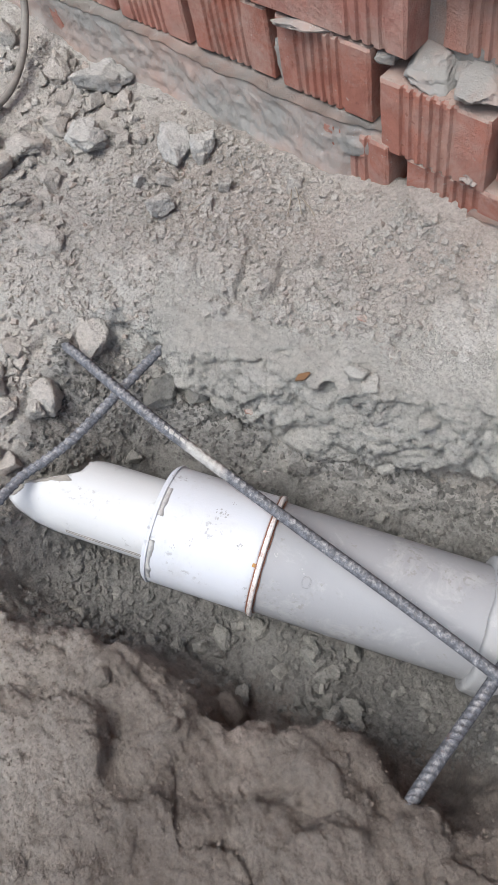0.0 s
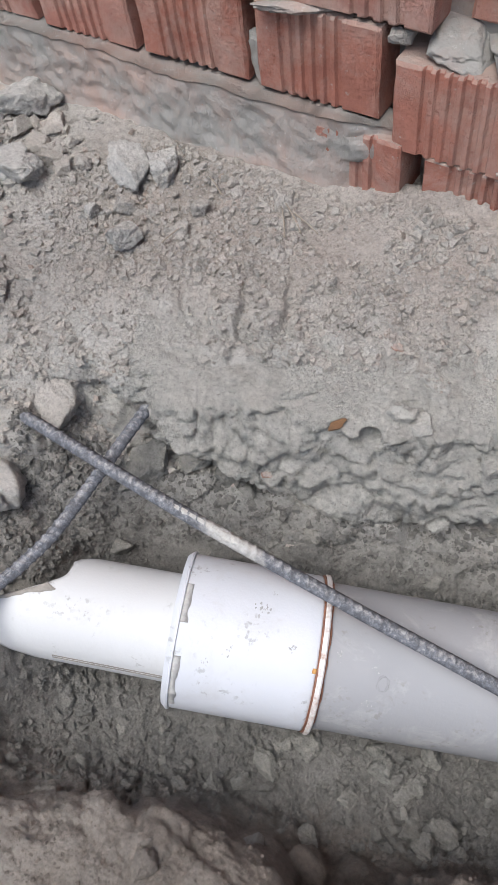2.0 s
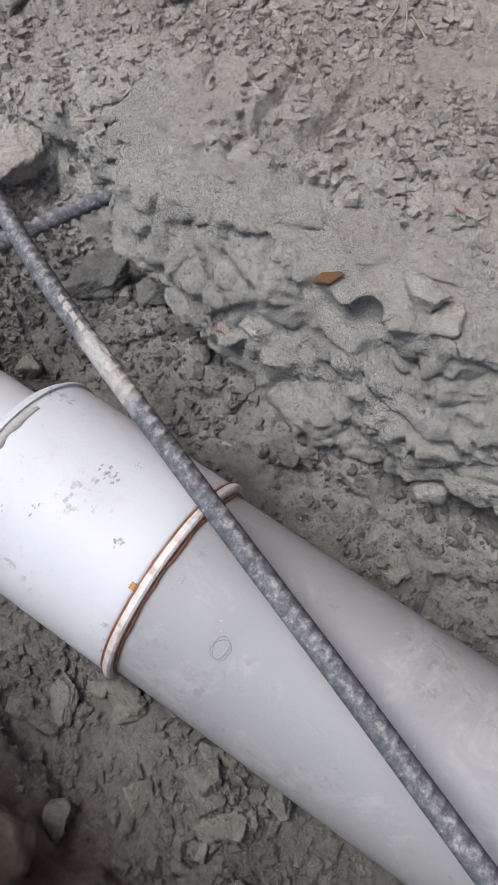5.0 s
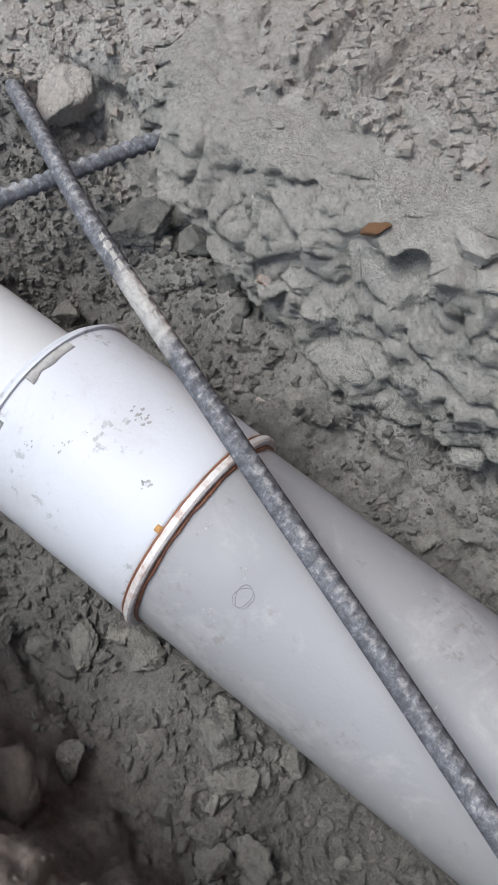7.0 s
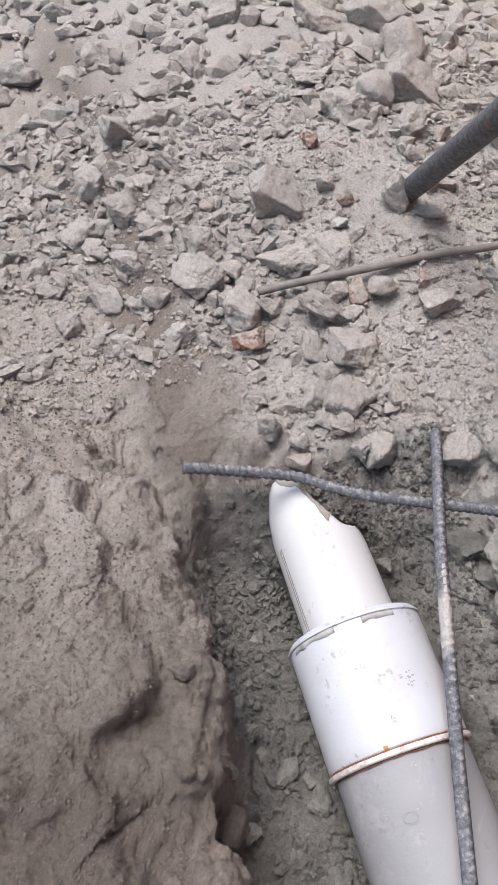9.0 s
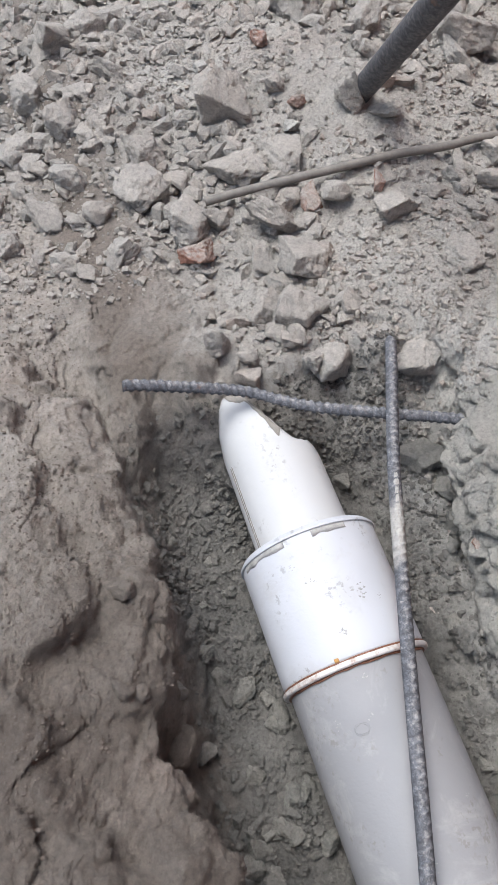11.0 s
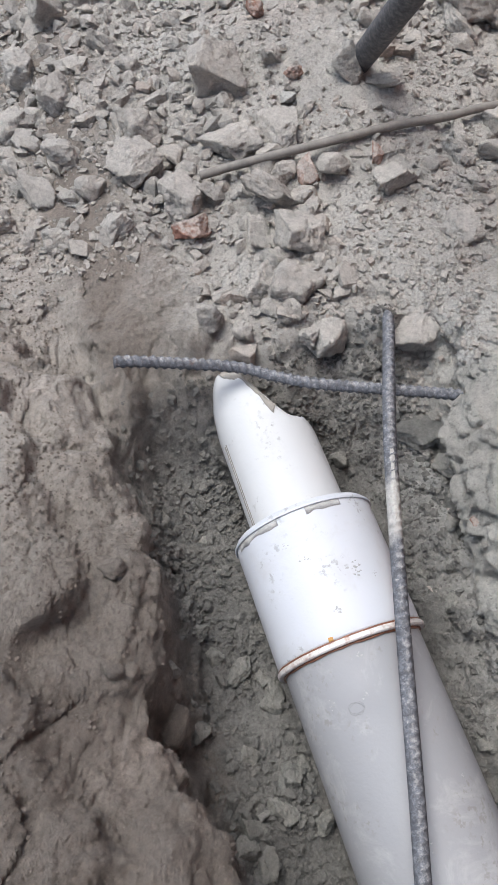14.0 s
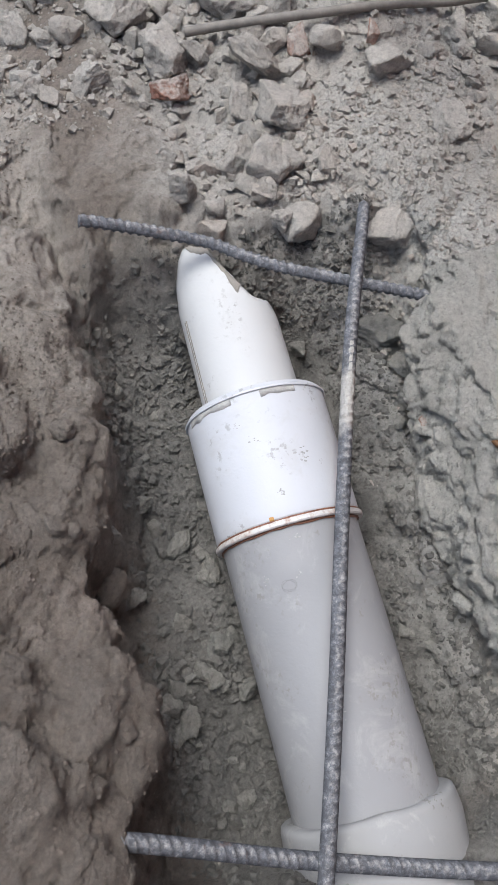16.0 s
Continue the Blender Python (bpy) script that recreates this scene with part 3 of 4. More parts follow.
def wall_core():
    bm = bmesh.new()
    bmesh.ops.create_cube(bm, size=1.0, matrix=Matrix.Translation((-0.1, 0.155, WALL_TOP / 2 - 0.1)) @ Matrix.Diagonal((5.0, 0.25, WALL_TOP + 0.2, 1)))
    me = bpy.data.meshes.new("wall_north")
    bm.to_mesh(me)
    bm.free()
    me.materials.append(MORTAR)
    ob = new("wall_north", me)
    ob.matrix_world = WALL
    return tagged(ob, "unfinished wall of red ridged bricks with open joints", "wall", kind="structure")


wall_north = wall_core()


def plaster_skirt(lo, hi, top, out, seed):
    """Cement smeared over the lowest course, thicker towards the ground."""
    s, k = np.meshgrid(np.arange(lo, hi, 0.003), np.linspace(0, 1, 44), indexing="ij")
    edge = top + 0.002 * layered(s * 22, 0 * s, seed, 3) - 0.004 * np.clip(grain(s * 9, 0 * s, seed + 5), 0, 1)
    z = edge + (-0.045 - edge) * k
    y = -0.0148 - out * ramp(0.25, 0.95, k) * (0.25 + 0.75 * ramp(hi - 0.005, hi - 0.11, s)) - 0.003 * layered(s * 24, z * 28, seed + 1, 4) - 0.002 * np.abs(grain(s * 70, z * 70, seed + 2)) - 0.0015 * grain(s * 150, z * 150, seed + 4)
    y = y + 0.016 * ramp(hi - 0.045, hi, s + 0.014 * grain(z * 55, s * 20, seed + 7))
    front = np.stack([s, y, z], -1).reshape(-1, 3)
    back = np.stack([s[:, 0], 0.02 + 0 * s[:, 0], edge[:, 0]], -1)
    side = np.stack([0 * k[-1] + s[-1, 0], 0.02 + 0 * k[-1], z[-1]], -1)
    n, m = s.shape
    verts = np.concatenate([front, back, side])
    faces = grid_faces(n, m).tolist()
    base = n * m
    faces += [[i * m, base + i, base + i + 1, (i + 1) * m] for i in range(n - 1)]
    base2, last = base + n, (n - 1) * m
    faces += [[last + j, base2 + j, base2 + j + 1, last + j + 1] for j in range(m - 1)]
    ob = new("plaster", mesh_of("plaster", verts, faces, RENDER))
    ob.parent = wall_north
    return tagged(ob, "rough grey cement plaster over the lowest brick course")


plaster_skirt(-1.3, 0.137, 0.0785, 0.018, 300)
plaster_skirt(0.235, 1.1, 0.040, 0.016, 320)


# ---- the overhanging ledge of cemented rubble along the far side of the trench ----
def rock_ledge():
    us = np.linspace(-0.150, 0.36, 330)
    foot = np.interp(us, (-0.15, -0.12, -0.087, -0.048, -0.018, 0.034, 0.10, 0.20, 0.36), (-0.040, -0.048, -0.057, -0.094, -0.104, -0.124, -0.120, -0.118, -0.110))
    foot = foot + 0.006 * grain(us * 16, 0 * us, 501) + 0.003 * grain(us * 60, 0 * us, 502)
    lip = 0.139 + 0.006 * grain(us * 12, 0 * us, 503) + 0.030 * ramp(-0.10, -0.15, us)
    crest = surface(us, lip + 0.085)[2]
    brow = np.minimum(surface(us, lip + 0.075)[2], crest) - 0.012
    even = np.ones(41) / 41
    crest, brow = (np.convolve(np.pad(q, 20, mode="edge"), even, "valid") for q in (crest, brow))
    brow = brow + 0.004 * grain(us * 15, 0 * us, 505)
    verts = []
    rows, marks = 190, []
    for u, b, v0, c, e in zip(us, foot, lip, crest, brow):
        way = np.array([(v0 + 0.125, c - 0.010), (v0 + 0.088, c + 0.0005), (v0 + 0.045, e + 0.009), (v0 + 0.016, e + 0.000), (v0 + 0.003, e * 0.6 + b * 0.4), (v0 - 0.007, b + 0.012), (v0 + 0.006, b), (v0 + 0.034, b + 0.006), (v0 + 0.070, b + 0.010)])
        at = np.linspace(0, 1, len(way))
        run = np.concatenate([[0], np.cumsum(np.hypot(*np.diff(way, axis=0).T))])
        ks = np.interp(np.linspace(0, run[-1], rows), run, at)
        marks.append(ks)
        v, z = np.interp(ks, at, way[:, 0]), np.interp(ks, at, way[:, 1])
        x, y = to_world(u, v)
        verts.append(np.stack([x, y, z], -1))
    p = np.array(verts)
    across = np.array((-ALONG[1], ALONG[0], 0.0))
    ks = np.array(marks)
    fade = ramp(0.0, 0.16, ks) * ramp(1.0, 0.8, ks)
    face = fade * ramp(0.12, 0.40, ks)
    x, y, z = p[..., 0], p[..., 1], p[..., 2]
    uu = ((x - ORIGIN[0]) * ALONG[0] + (y - ORIGIN[1]) * ALONG[1])
    vv = (-(x - ORIGIN[0]) * ALONG[1] + (y - ORIGIN[1]) * ALONG[0])
    slant = z + 0.25 * uu
    shelf = grain(slant * 46 + 0.5 * grain(uu * 22, slant * 20, 541), uu * 9, 540)
    crease = np.abs(grain(slant * 62 + 0.9 * grain(uu * 26, slant * 24, 543), uu * 17, 542))
    push, rise = 0.007 * shelf + 0.005 * grain3(x * 42, y * 42, z * 60, 515) - 0.0075 * np.exp(-((crease / 0.10) ** 2)) * ramp(-0.3, 0.3, grain(uu * 30, slant * 30, 544)), 0 * x
    warp = [0.009 * grain3(x * 45, y * 45, z * 45, 520 + n) for n in range(2)]
    for scale, reach in ((0.034, 0.0075), (0.017, 0.0048), (0.009, 0.0024)):
        d, tones = cells3((uu + warp[0]) / (1.5 * scale), (vv + warp[1]) / scale, (slant + warp[0]) / (0.75 * scale), 530 + int(1000 * scale))
        push = push + reach * (0.55 - 0.8 * d * d + 0.42 * tones[0])
        rise = rise + 0.5 * reach * (0.6 - d)
    for scale, reach in ((0.022, 0.0045), (0.012, 0.0036), (0.0062, 0.0020)):
        push = push + reach * (1.4 * np.abs(grain3(x / scale, y / scale, z / scale, 560)) - 0.5)
    hollow = np.array((*to_world(0.046, 0.156), -0.032))
    d = np.sqrt((((p - hollow) / (1.25, 1.5, 0.85)) ** 2).sum(-1)) / 0.0140
    sunk = ramp(1.0, 0.86, d)
    push = push * (1 - 0.8 * sunk) - 0.013 * sunk
    p = p - across * (push * face)[..., None]
    p[..., 2] += rise * face + fade * (1 - face) * (0.004 * grain3(x * 45, y * 45, z * 45, 570) + 0.0026 * grain3(x * 110, y * 110, z * 110, 571) + 0.0014 * grain3(x * 240, y * 240, z * 240, 572))
    ob = new("rock_ledge", mesh_of("rock_ledge", p.reshape(-1, 3), grid_faces(*x.shape), LEDGE))
    return tagged(ob, "overhanging ledge of pale cemented rubble in the trench side", "rock")


rock_ledge()

# ---- the drain pipe in the trench ----
def lathe(profile, sides=72, cut=None):
    """Rings about the x axis from (along, radius) pairs; cut(along, angle) moves a point along the axis."""
    verts = []
    for s, r in profile:
        for k in range(sides):
            a = 2 * math.pi * k / sides
            verts.append((cut(s, a) if cut else s, r * math.cos(a), r * math.sin(a)))
    return verts, grid_faces(len(profile), sides, True).tolist()


def axis_pose(p, d):
    d = Vector(d).normalized()
    y = Vector((0, 0, 1)).cross(d).normalized()
    z = d.cross(y)
    m = Matrix((d, y, z)).transposed().to_4x4()
    m.translation = p
    return m


def arc(lo, hi, r, thick, start, stop, steps=24):
    """A thin piece of ring between two angles in degrees, with ragged ends."""
    a = np.radians(np.linspace(start, stop, steps))
    verts, wave = [], 0.0013 * grain(a * 9, 0 * a, 90)
    for k, t in enumerate(a):
        w = wave[k]
        for s, q in ((lo - w, r), (lo - w, r + thick), (hi + w, r + thick), (hi + w, r)):
            verts.append((s, q * math.cos(t), q * math.sin(t)))
    faces = grid_faces(steps, 4, True).tolist() + [[0, 1, 2, 3], [4 * steps - 1, 4 * steps - 2, 4 * steps - 3, 4 * steps - 4]]
    return verts, faces


def drain_pipe():
    pipe = new("drain_pipe")
    pipe.matrix_world = axis_pose((0.27, -0.3392, -0.114), (1, 0.5407, -0.2024))
    tagged(pipe, "white plastic drain pipe with coupling lying in the trench", "pipe")
    inverse = pipe.matrix_world.inverted()

    def add(name, shape, material, parent, label="", smooth=True):
        ob = part(name, mesh_of(name, *shape, material, smooth), None, parent, label)
        return ob

    # main length
    r = 0.0548
    prof = [(0.0, r - 0.004), (0.0, r)] + [(0.014 + 0.207 * k / 20, r) for k in range(21)]
    add("main_pipe", lathe(prof), PVC_DUSTY_SHADED, pipe, "dusty white plastic pipe, greyed down for shade")
    # coupling with its rims
    c = 0.0583
    prof = [(-0.089, c - 0.006), (-0.0895, c - 0.001), (-0.0885, c)] + [(-0.088 + 0.098 * k / 12, c) for k in range(13)] + [(0.0115, c - 0.0005), (0.0125, c - 0.004)]
    coupling = add("coupling", lathe(prof), PVC, pipe, "bright white plastic coupling")
    prof = [(-0.0905, 0.040), (-0.0925, 0.0425), (-0.0945, 0.0545), (-0.0943, 0.0566), (-0.0905, 0.0598), (-0.0888, 0.0598), (-0.0884, 0.0584)]
    add("rim", lathe(prof, 96), PVC, coupling, "chipped white rim", False)
    for start, stop in ((126, 174), (74, 103)):
        add("sealant_patch", arc(-0.0886, -0.0838, c - 0.0002, 0.0005, start, stop), SEALANT, coupling, "smear of grey sealant")
    prof = [(0.0128, 0.0545), (0.0128, 0.0592), (0.0140, 0.0602), (0.0162, 0.0602), (0.0172, 0.0592), (0.0172, 0.0545)]
    band = add("band", lathe(prof, 96), STAINED, coupling, "narrow white ring stained with brown glue", False)
    for lo, hi, r1 in ((0.0117, 0.0130, 0.0590), (0.0170, 0.0186, 0.0562)):
        wave = lambda s, a, lo=lo: s + 0.0007 * float(grain(a * 7, lo * 900, 77))
        prof = [(lo, r1 - 0.003), (lo, r1), (hi, r1 + 0.0004), (hi, r1 - 0.003)]
        add("glue_bead", lathe(prof, cut=wave), GLUE, band, "bead of dried brown glue")
    verts, faces = arc(0.0092, 0.0116, c - 0.0002, 0.0005, 118, 121.5, 8)
    add("glue_smear", (verts, faces), OCHRE, coupling, "small ochre glue smear")
    # smudges and a scrawled ring
    def smudge(parent, s, angle, size, q, seed, count):
        own = np.random.default_rng(seed)
        for _ in range(2 * count):
            s0, a0 = s + 0.6 * own.normal() * size, math.radians(angle) + 0.6 * own.normal() * size / q
            rad = size * own.uniform(0.08, 0.26)
            verts = [(s0, (q + 0.0003) * math.cos(a0), (q + 0.0003) * math.sin(a0))]
            for n in range(11):
                t, w = 2 * math.pi * n / 11, rad * own.uniform(0.45, 1.25)
                a = a0 + 1.3 * w * math.sin(t) / q
                verts.append((s0 + 0.8 * w * math.cos(t), (q + 0.0001) * math.cos(a), (q + 0.0001) * math.sin(a)))
            add("smudge", (verts, [[0, 1 + n, 1 + (n + 1) % 11] for n in range(11)]), SMUDGE, parent, "small grey mud smudge")

    main = pipe.children[0]
    for n, (s, angle, size, count) in enumerate(((-0.0070, 106, 0.0032, 7), (-0.0460, 106, 0.0014, 3), (-0.0310, 82, 0.0050, 9), (-0.0255, 70, 0.0022, 4), (-0.052, 118, 0.0035, 3), (-0.066, 128, 0.003, 3))):
        smudge(coupling, s, angle, size, 0.0583, 700 + n, count)
    for n, (s, angle, size, count) in enumerate(((0.0270, 108, 0.0040, 4), (0.0520, 111, 0.0030, 4), (0.0527, 139, 0.0034, 4), (0.121, 63, 0.0025, 3), (0.150, 110, 0.004, 3))):
        smudge(main, s, angle, size, 0.0548, 720 + n, count)
    ring = []
    for t in np.linspace(0, 4.1 * math.pi, 60):
        w = 0.0048 + 0.0010 * math.sin(1.7 * t)
        a = math.radians(121) + w * math.sin(t) / 0.0548
        ring.append((0.059 + 0.85 * w * math.cos(t), 0.0549 * math.cos(a), 0.0549 * math.sin(a)))
    part("scrawl", tube_mesh("scrawl", ring, 0.00015, SCRAWL, 5), None, main, "faint ring scrawled in grey")
    # the broken narrow end
    tip_pose = axis_pose((0.20, -0.3782, -0.0973), (1, 0.4985, -0.0964))
    r = 0.0411

    def broken(s, a):
        d = math.degrees(a)
        hump = 0.063 * float(ramp(66, 134, d) * ramp(222, 134, d)) - 0.016 * float(ramp(55, 20, d))
        jag = 0.0042 * float(layered(np.array(a * 6.0), np.array(0.3), 83, 4))
        end = -0.097 - hump + jag
        return end if s < -0.2 else end + (0.0 - end) * (s + 0.1) / 0.1

    prof = [(-0.04, r - 0.003), (-0.3, r - 0.003), (-0.3, r - 0.0004)] + [(-0.1 + 0.1 * k / 24, r) for k in range(25)] + [(0.0, r)]
    cutter = lambda s, a: -0.05 if s == -0.04 else broken(s, a)
    tip = add("narrow_pipe", lathe(prof, 96, cutter), PVC_WARM, pipe, "broken white end of a narrower pipe")
    tip.matrix_parent_inverse = inverse
    tip.matrix_basis = tip_pose
    crust = []
    turns = np.radians(np.linspace(84, 140, 60))
    for t in turns:
        wide = 0.005 + 0.016 * max(0.0, float(grain(t * 5, 0.2, 610))) + 0.004 * abs(float(grain(t * 19, 0.4, 611)))
        wide *= float(ramp(1.46, 1.6, t) * ramp(2.44, 2.25, t))
        for k in range(7):
            lift = 0.0003 + 0.0009 * math.sin(math.pi * k / 6) * (0.6 + 0.6 * abs(float(grain(t * 25, k * 0.9, 612))))
            q = r - 0.0012 + (lift if 0 < k < 6 else 0) + (0.0012 if 0 < k < 6 else 0)
            crust.append((broken(-0.3, t) - 0.0012 + wide * k / 6, q * math.cos(t), q * math.sin(t)))
    add("mud_crust", (crust, grid_faces(60, 7).tolist()), MUD, tip, "dried mud along the broken edge")
    plug = []
    for k in range(9):
        for n in range(48):
            t = 2 * math.pi * n / 48
            q = (r - 0.0028) * (1 - k / 8)
            edge = broken(-0.3, t) * (1 - k / 8) - 0.115 * k / 8
            plug.append((edge + 0.004 + 0.0022 * float(grain(t * 4 + k, k * 0.7, 640)), q * math.cos(t), q * math.sin(t)))
    add("mud_plug", (plug, grid_faces(9, 48, True).tolist()), MUD, tip, "dry grey mud filling the broken mouth")
    for angle in (168, 172):
        t = math.radians(angle)
        path = [(-0.098 + 0.1 * k / 12, (r + 0.0002) * math.cos(t), (r + 0.0002) * math.sin(t)) for k in range(13)]
        seam = part("seam", tube_mesh("seam", path, 0.0005, CABLE, 6), None, tip, "thin dark seam line")
    # the muddy socket at the far end
    prof = [(0.2185, 0.0540), (0.2180, 0.0600), (0.2190, 0.0640), (0.2225, 0.0650)] + [(0.224 + 0.1 * k / 14, 0.0650 + 0.001 * math.sin(k)) for k in range(15)] + [(0.327, 0.062), (0.327, 0.05)]
    knock = lambda s, a: s + 0.0022 * float(layered(np.array(a * 2.2), np.array(s * 20), 87, 3))
    add("socket", lathe(prof, cut=knock), PVC_DIRTY, pipe, "mud-smeared white pipe socket")
    return pipe


drain_pipe()


# ---- reinforcing bars across the trench ----
def ribs(a, s):
    """Slanting ribs on both flanks and a ridge along each side of a bar."""
    flank = abs(math.sin(a))
    wave = math.sin(2 * math.pi * (s / 0.0070 + (a / math.pi) * 1.0 * (1 if a < math.pi else -1)))
    return 0.0017 * max(0.0, wave) ** 3 * flank**0.4 + 0.0012 * max(0.0, math.cos(2 * a)) ** 8


def rebar(points, radius, label, steps, crust=None):
    pts = spline(points, steps)
    thin = [pts[0]]
    for p in pts[1:]:
        if (p - thin[-1]).length > 0.0009:
            thin.append(p)
    centre = sum(thin, Vector()) / len(thin)
    bar = new("rebar", tube_mesh("rebar", [p - centre for p in thin], radius, REBAR, 16, ribs))
    bar.location = centre
    if crust:
        verts, own = [], [p - centre for p in thin[int(crust[0] * len(thin)):int(crust[1] * len(thin))]]
        for k, p in enumerate(own):
            ahead = (own[min(k + 1, len(own) - 1)] - own[max(k - 1, 0)]).normalized()
            side = ahead.cross(Vector((0, 0, 1))).normalized()
            over = side.cross(ahead)
            fade = math.sin(math.pi * k / (len(own) - 1)) ** 0.5
            for n in range(13):
                a = radians(90 + (n - 6) * 15 * (0.55 + 0.45 * float(grain(k * 0.09, 0.4, 811))) * fade)
                lift = (0.0010 + 0.0007 * float(grain(k * 0.16, n * 0.7, 812))) * fade - 0.0009 * (abs(n - 6) == 6) - 0.0012 * (1 - fade)
                verts.append(p + side * (math.cos(a) * (radius + lift)) + over * (math.sin(a) * (radius + lift)))
        part("cement_crust", mesh_of("cement_crust", verts, grid_faces(len(own), 13).tolist(), CRUST), None, bar, "crust of dried pale cement")
    return tagged(bar, label, "rebar", "bars across the trench")


rebar([(0.007, -0.3350, -0.021), (0.0160, -0.3340, -0.0160), (0.152, -0.328, -0.0190), (0.29, -0.309, -0.046), (0.40, -0.293, -0.066), (0.51, -0.2795, -0.083), (0.66, -0.262, -0.115)], 0.0043, "long ribbed steel bar spotted with cement, resting on the pipe", 300, (0.235, 0.36))
rebar([(0.1190, -0.556, -0.013), (0.111, -0.536, -0.016), (0.086, -0.462, -0.030), (0.089, -0.425, -0.030), (0.091, -0.385, -0.028), (0.074, -0.285, -0.033), (0.069, -0.256, -0.036)], 0.0043, "bent ribbed steel bar over the broken pipe end", 200)
rebar([(0.528, -0.418, -0.052), (0.522, -0.385, -0.062), (0.509, -0.283, -0.090), (0.492, -0.170, -0.092), (0.478, -0.09, -0.088)], 0.0043, "ribbed steel bar over the pipe socket, ends in the soil", 120)


# ---- cable and iron bar on the rubble ----
def cable():
    pts = spline(CABLE_WAY, 14)
    centre = sum(pts, Vector()) / len(pts)
    ob = new("cable", tube_mesh("cable", [p - centre for p in pts], 0.0046, CABLE, 12))
    ob.location = centre
    return tagged(ob, "dusty grey cable lying over the rubble", "cable")


CABLE_WAY = [(-0.155, -0.536, -0.010), (-0.172, -0.493, 0.002), (-0.195, -0.426, 0.020), (-0.236, -0.348, 0.032), (-0.261, -0.295, 0.037), (-0.295, -0.240, 0.041), (-0.322, -0.160, 0.038), (-0.372, -0.095, 0.055), (-0.392, -0.062, 0.12), (-0.40, -0.050, 0.30), (-0.40, -0.046, 0.8), (-0.40, -0.043, 1.255), (-0.40, 0.03, 1.29), (-0.40, 0.12, 1.275)]
cable()


def iron_bar():
    foot, way = Vector((-0.333, -0.393, 0.045)), Vector((0.205, 0.05, 0.205)).normalized()
    side = [foot + way * d for d in (0, 0.004, 0.2, 0.4, 0.7, 0.78, 0.785)]
    me = tube_mesh("iron_bar", [p - foot for p in side], 0.0135, IRON, 20, lambda a, s: -0.002 if s < 0.002 or s > 0.783 else 0.0003 * math.sin(a * 3 + s * 9))
    ob = new("iron_bar", me)
    ob.location = foot
    return tagged(ob, "dark iron bar stuck slanting in the rubble", "bar")


iron_bar()


# ---- loose stones ----
rng = np.random.default_rng(5)
BIG = [lump(rng, 5, int(rng.integers(6, 11)), rng.uniform(45, 95), 1.0, 0.085) for _ in range(18)]
ROUND = [lump(rng, 4, 14, 14.0, 1.0, 0.07) for _ in range(3)]
SLAB = [lump(rng, 5, 6, 75, 0.65, 0.085) for _ in range(6)]
SMALL = [lump(rng, 4, int(rng.integers(5, 10)), rng.uniform(40, 80), 1.0, 0.08) for _ in range(16)]
MESHES = {}


def stone_mesh(family, n, material):
    """One shared mesh for each shape and material."""
    shapes = {"big": BIG, "round": ROUND, "slab": SLAB, "small": SMALL}[family]
    key = (family, n % len(shapes), material.name)
    if key not in MESHES:
        MESHES[key] = mesh_of("stone", *shapes[n % len(shapes)], material)
    return MESHES[key]


def stone(x, y, r, family="big", material=None, label="", sink=0.25, turn=None, group="rubble stones"):
    u, v = to_trench(x, y)
    z = height(u, v)
    n = int(rng.integers(1000))
    ob = new("stone", stone_mesh(family, n, material or STONE))
    ob.matrix_world = pose(x, y, z + r * (0.62 - sink), rng.uniform(-32, 32), rng.uniform(-32, 32), rng.uniform(0, 360) if turn is None else turn) @ Matrix.Diagonal((r, r, r, 1))
    return tagged(ob, label or "dusty grey broken stone on the rubble", "stone", group)


# stones by the bent bar and the cable
for x, y, r, kind in (
    (-0.022, -0.426, 0.0260, "big"), (-0.093, -0.424, 0.023, "big"), (0.016, -0.383, 0.0215, "round"), (-0.146, -0.461, 0.029, "slab"),
    (-0.206, -0.512, 0.023, "big"), (-0.135, -0.549, 0.025, "big"), (-0.146, -0.519, 0.0150, "big"), (-0.222, -0.465, 0.027, "slab"),
    (-0.182, -0.404, 0.0180, "round"), (-0.173, -0.453, 0.0150, "big"), (-0.103, -0.464, 0.020, "slab"), (-0.227, -0.619, 0.029, "big"),
    (-0.169, -0.605, 0.031, "big"), (-0.294, -0.547, 0.031, "big"), (-0.239, -0.766, 0.024, "big"), (-0.264, -0.718, 0.022, "big"),
    (-0.134, -0.648, 0.017, "round"), (-0.128, -0.698, 0.021, "slab"), (-0.324, -0.782, 0.026, "big"), (0.029, -0.491, 0.014, "big"),
):
    stone(x, y, r, kind)
for x, y, r, kind in (
    (0.004, -0.306, 0.021, "big"), (-0.097, -0.271, 0.019, "slab"), (-0.297, -0.359, 0.020, "slab"),
    (-0.311, -0.402, 0.021, "big"), (-0.455, -0.280, 0.030, "big"), (-0.424, -0.776, 0.024, "big"), (-0.456, -0.745, 0.024, "big"),
    (0.024, -0.401, 0.0120, "big"), (0.030, -0.461, 0.010, "round"), 
    (-0.237, -0.202, 0.024, "slab"),
    (-0.237, -0.238, 0.0175, "round"), (-0.415, -0.102, 0.017, "round"),
):
    stone(x, y, r, kind)
# paler stones near the wall
for x, y, r in ((-0.252, -0.073, 0.024), (-0.172, -0.151, 0.021), (-0.088, -0.091, 0.019), (-0.063, -0.076, 0.0145), (-0.029, -0.162, 0.0155), (-0.195, -0.150, 0.017)):
    stone(x, y, r, "big", PALE_STONE, "pale grey broken stone on the ground near the wall", 0.05)
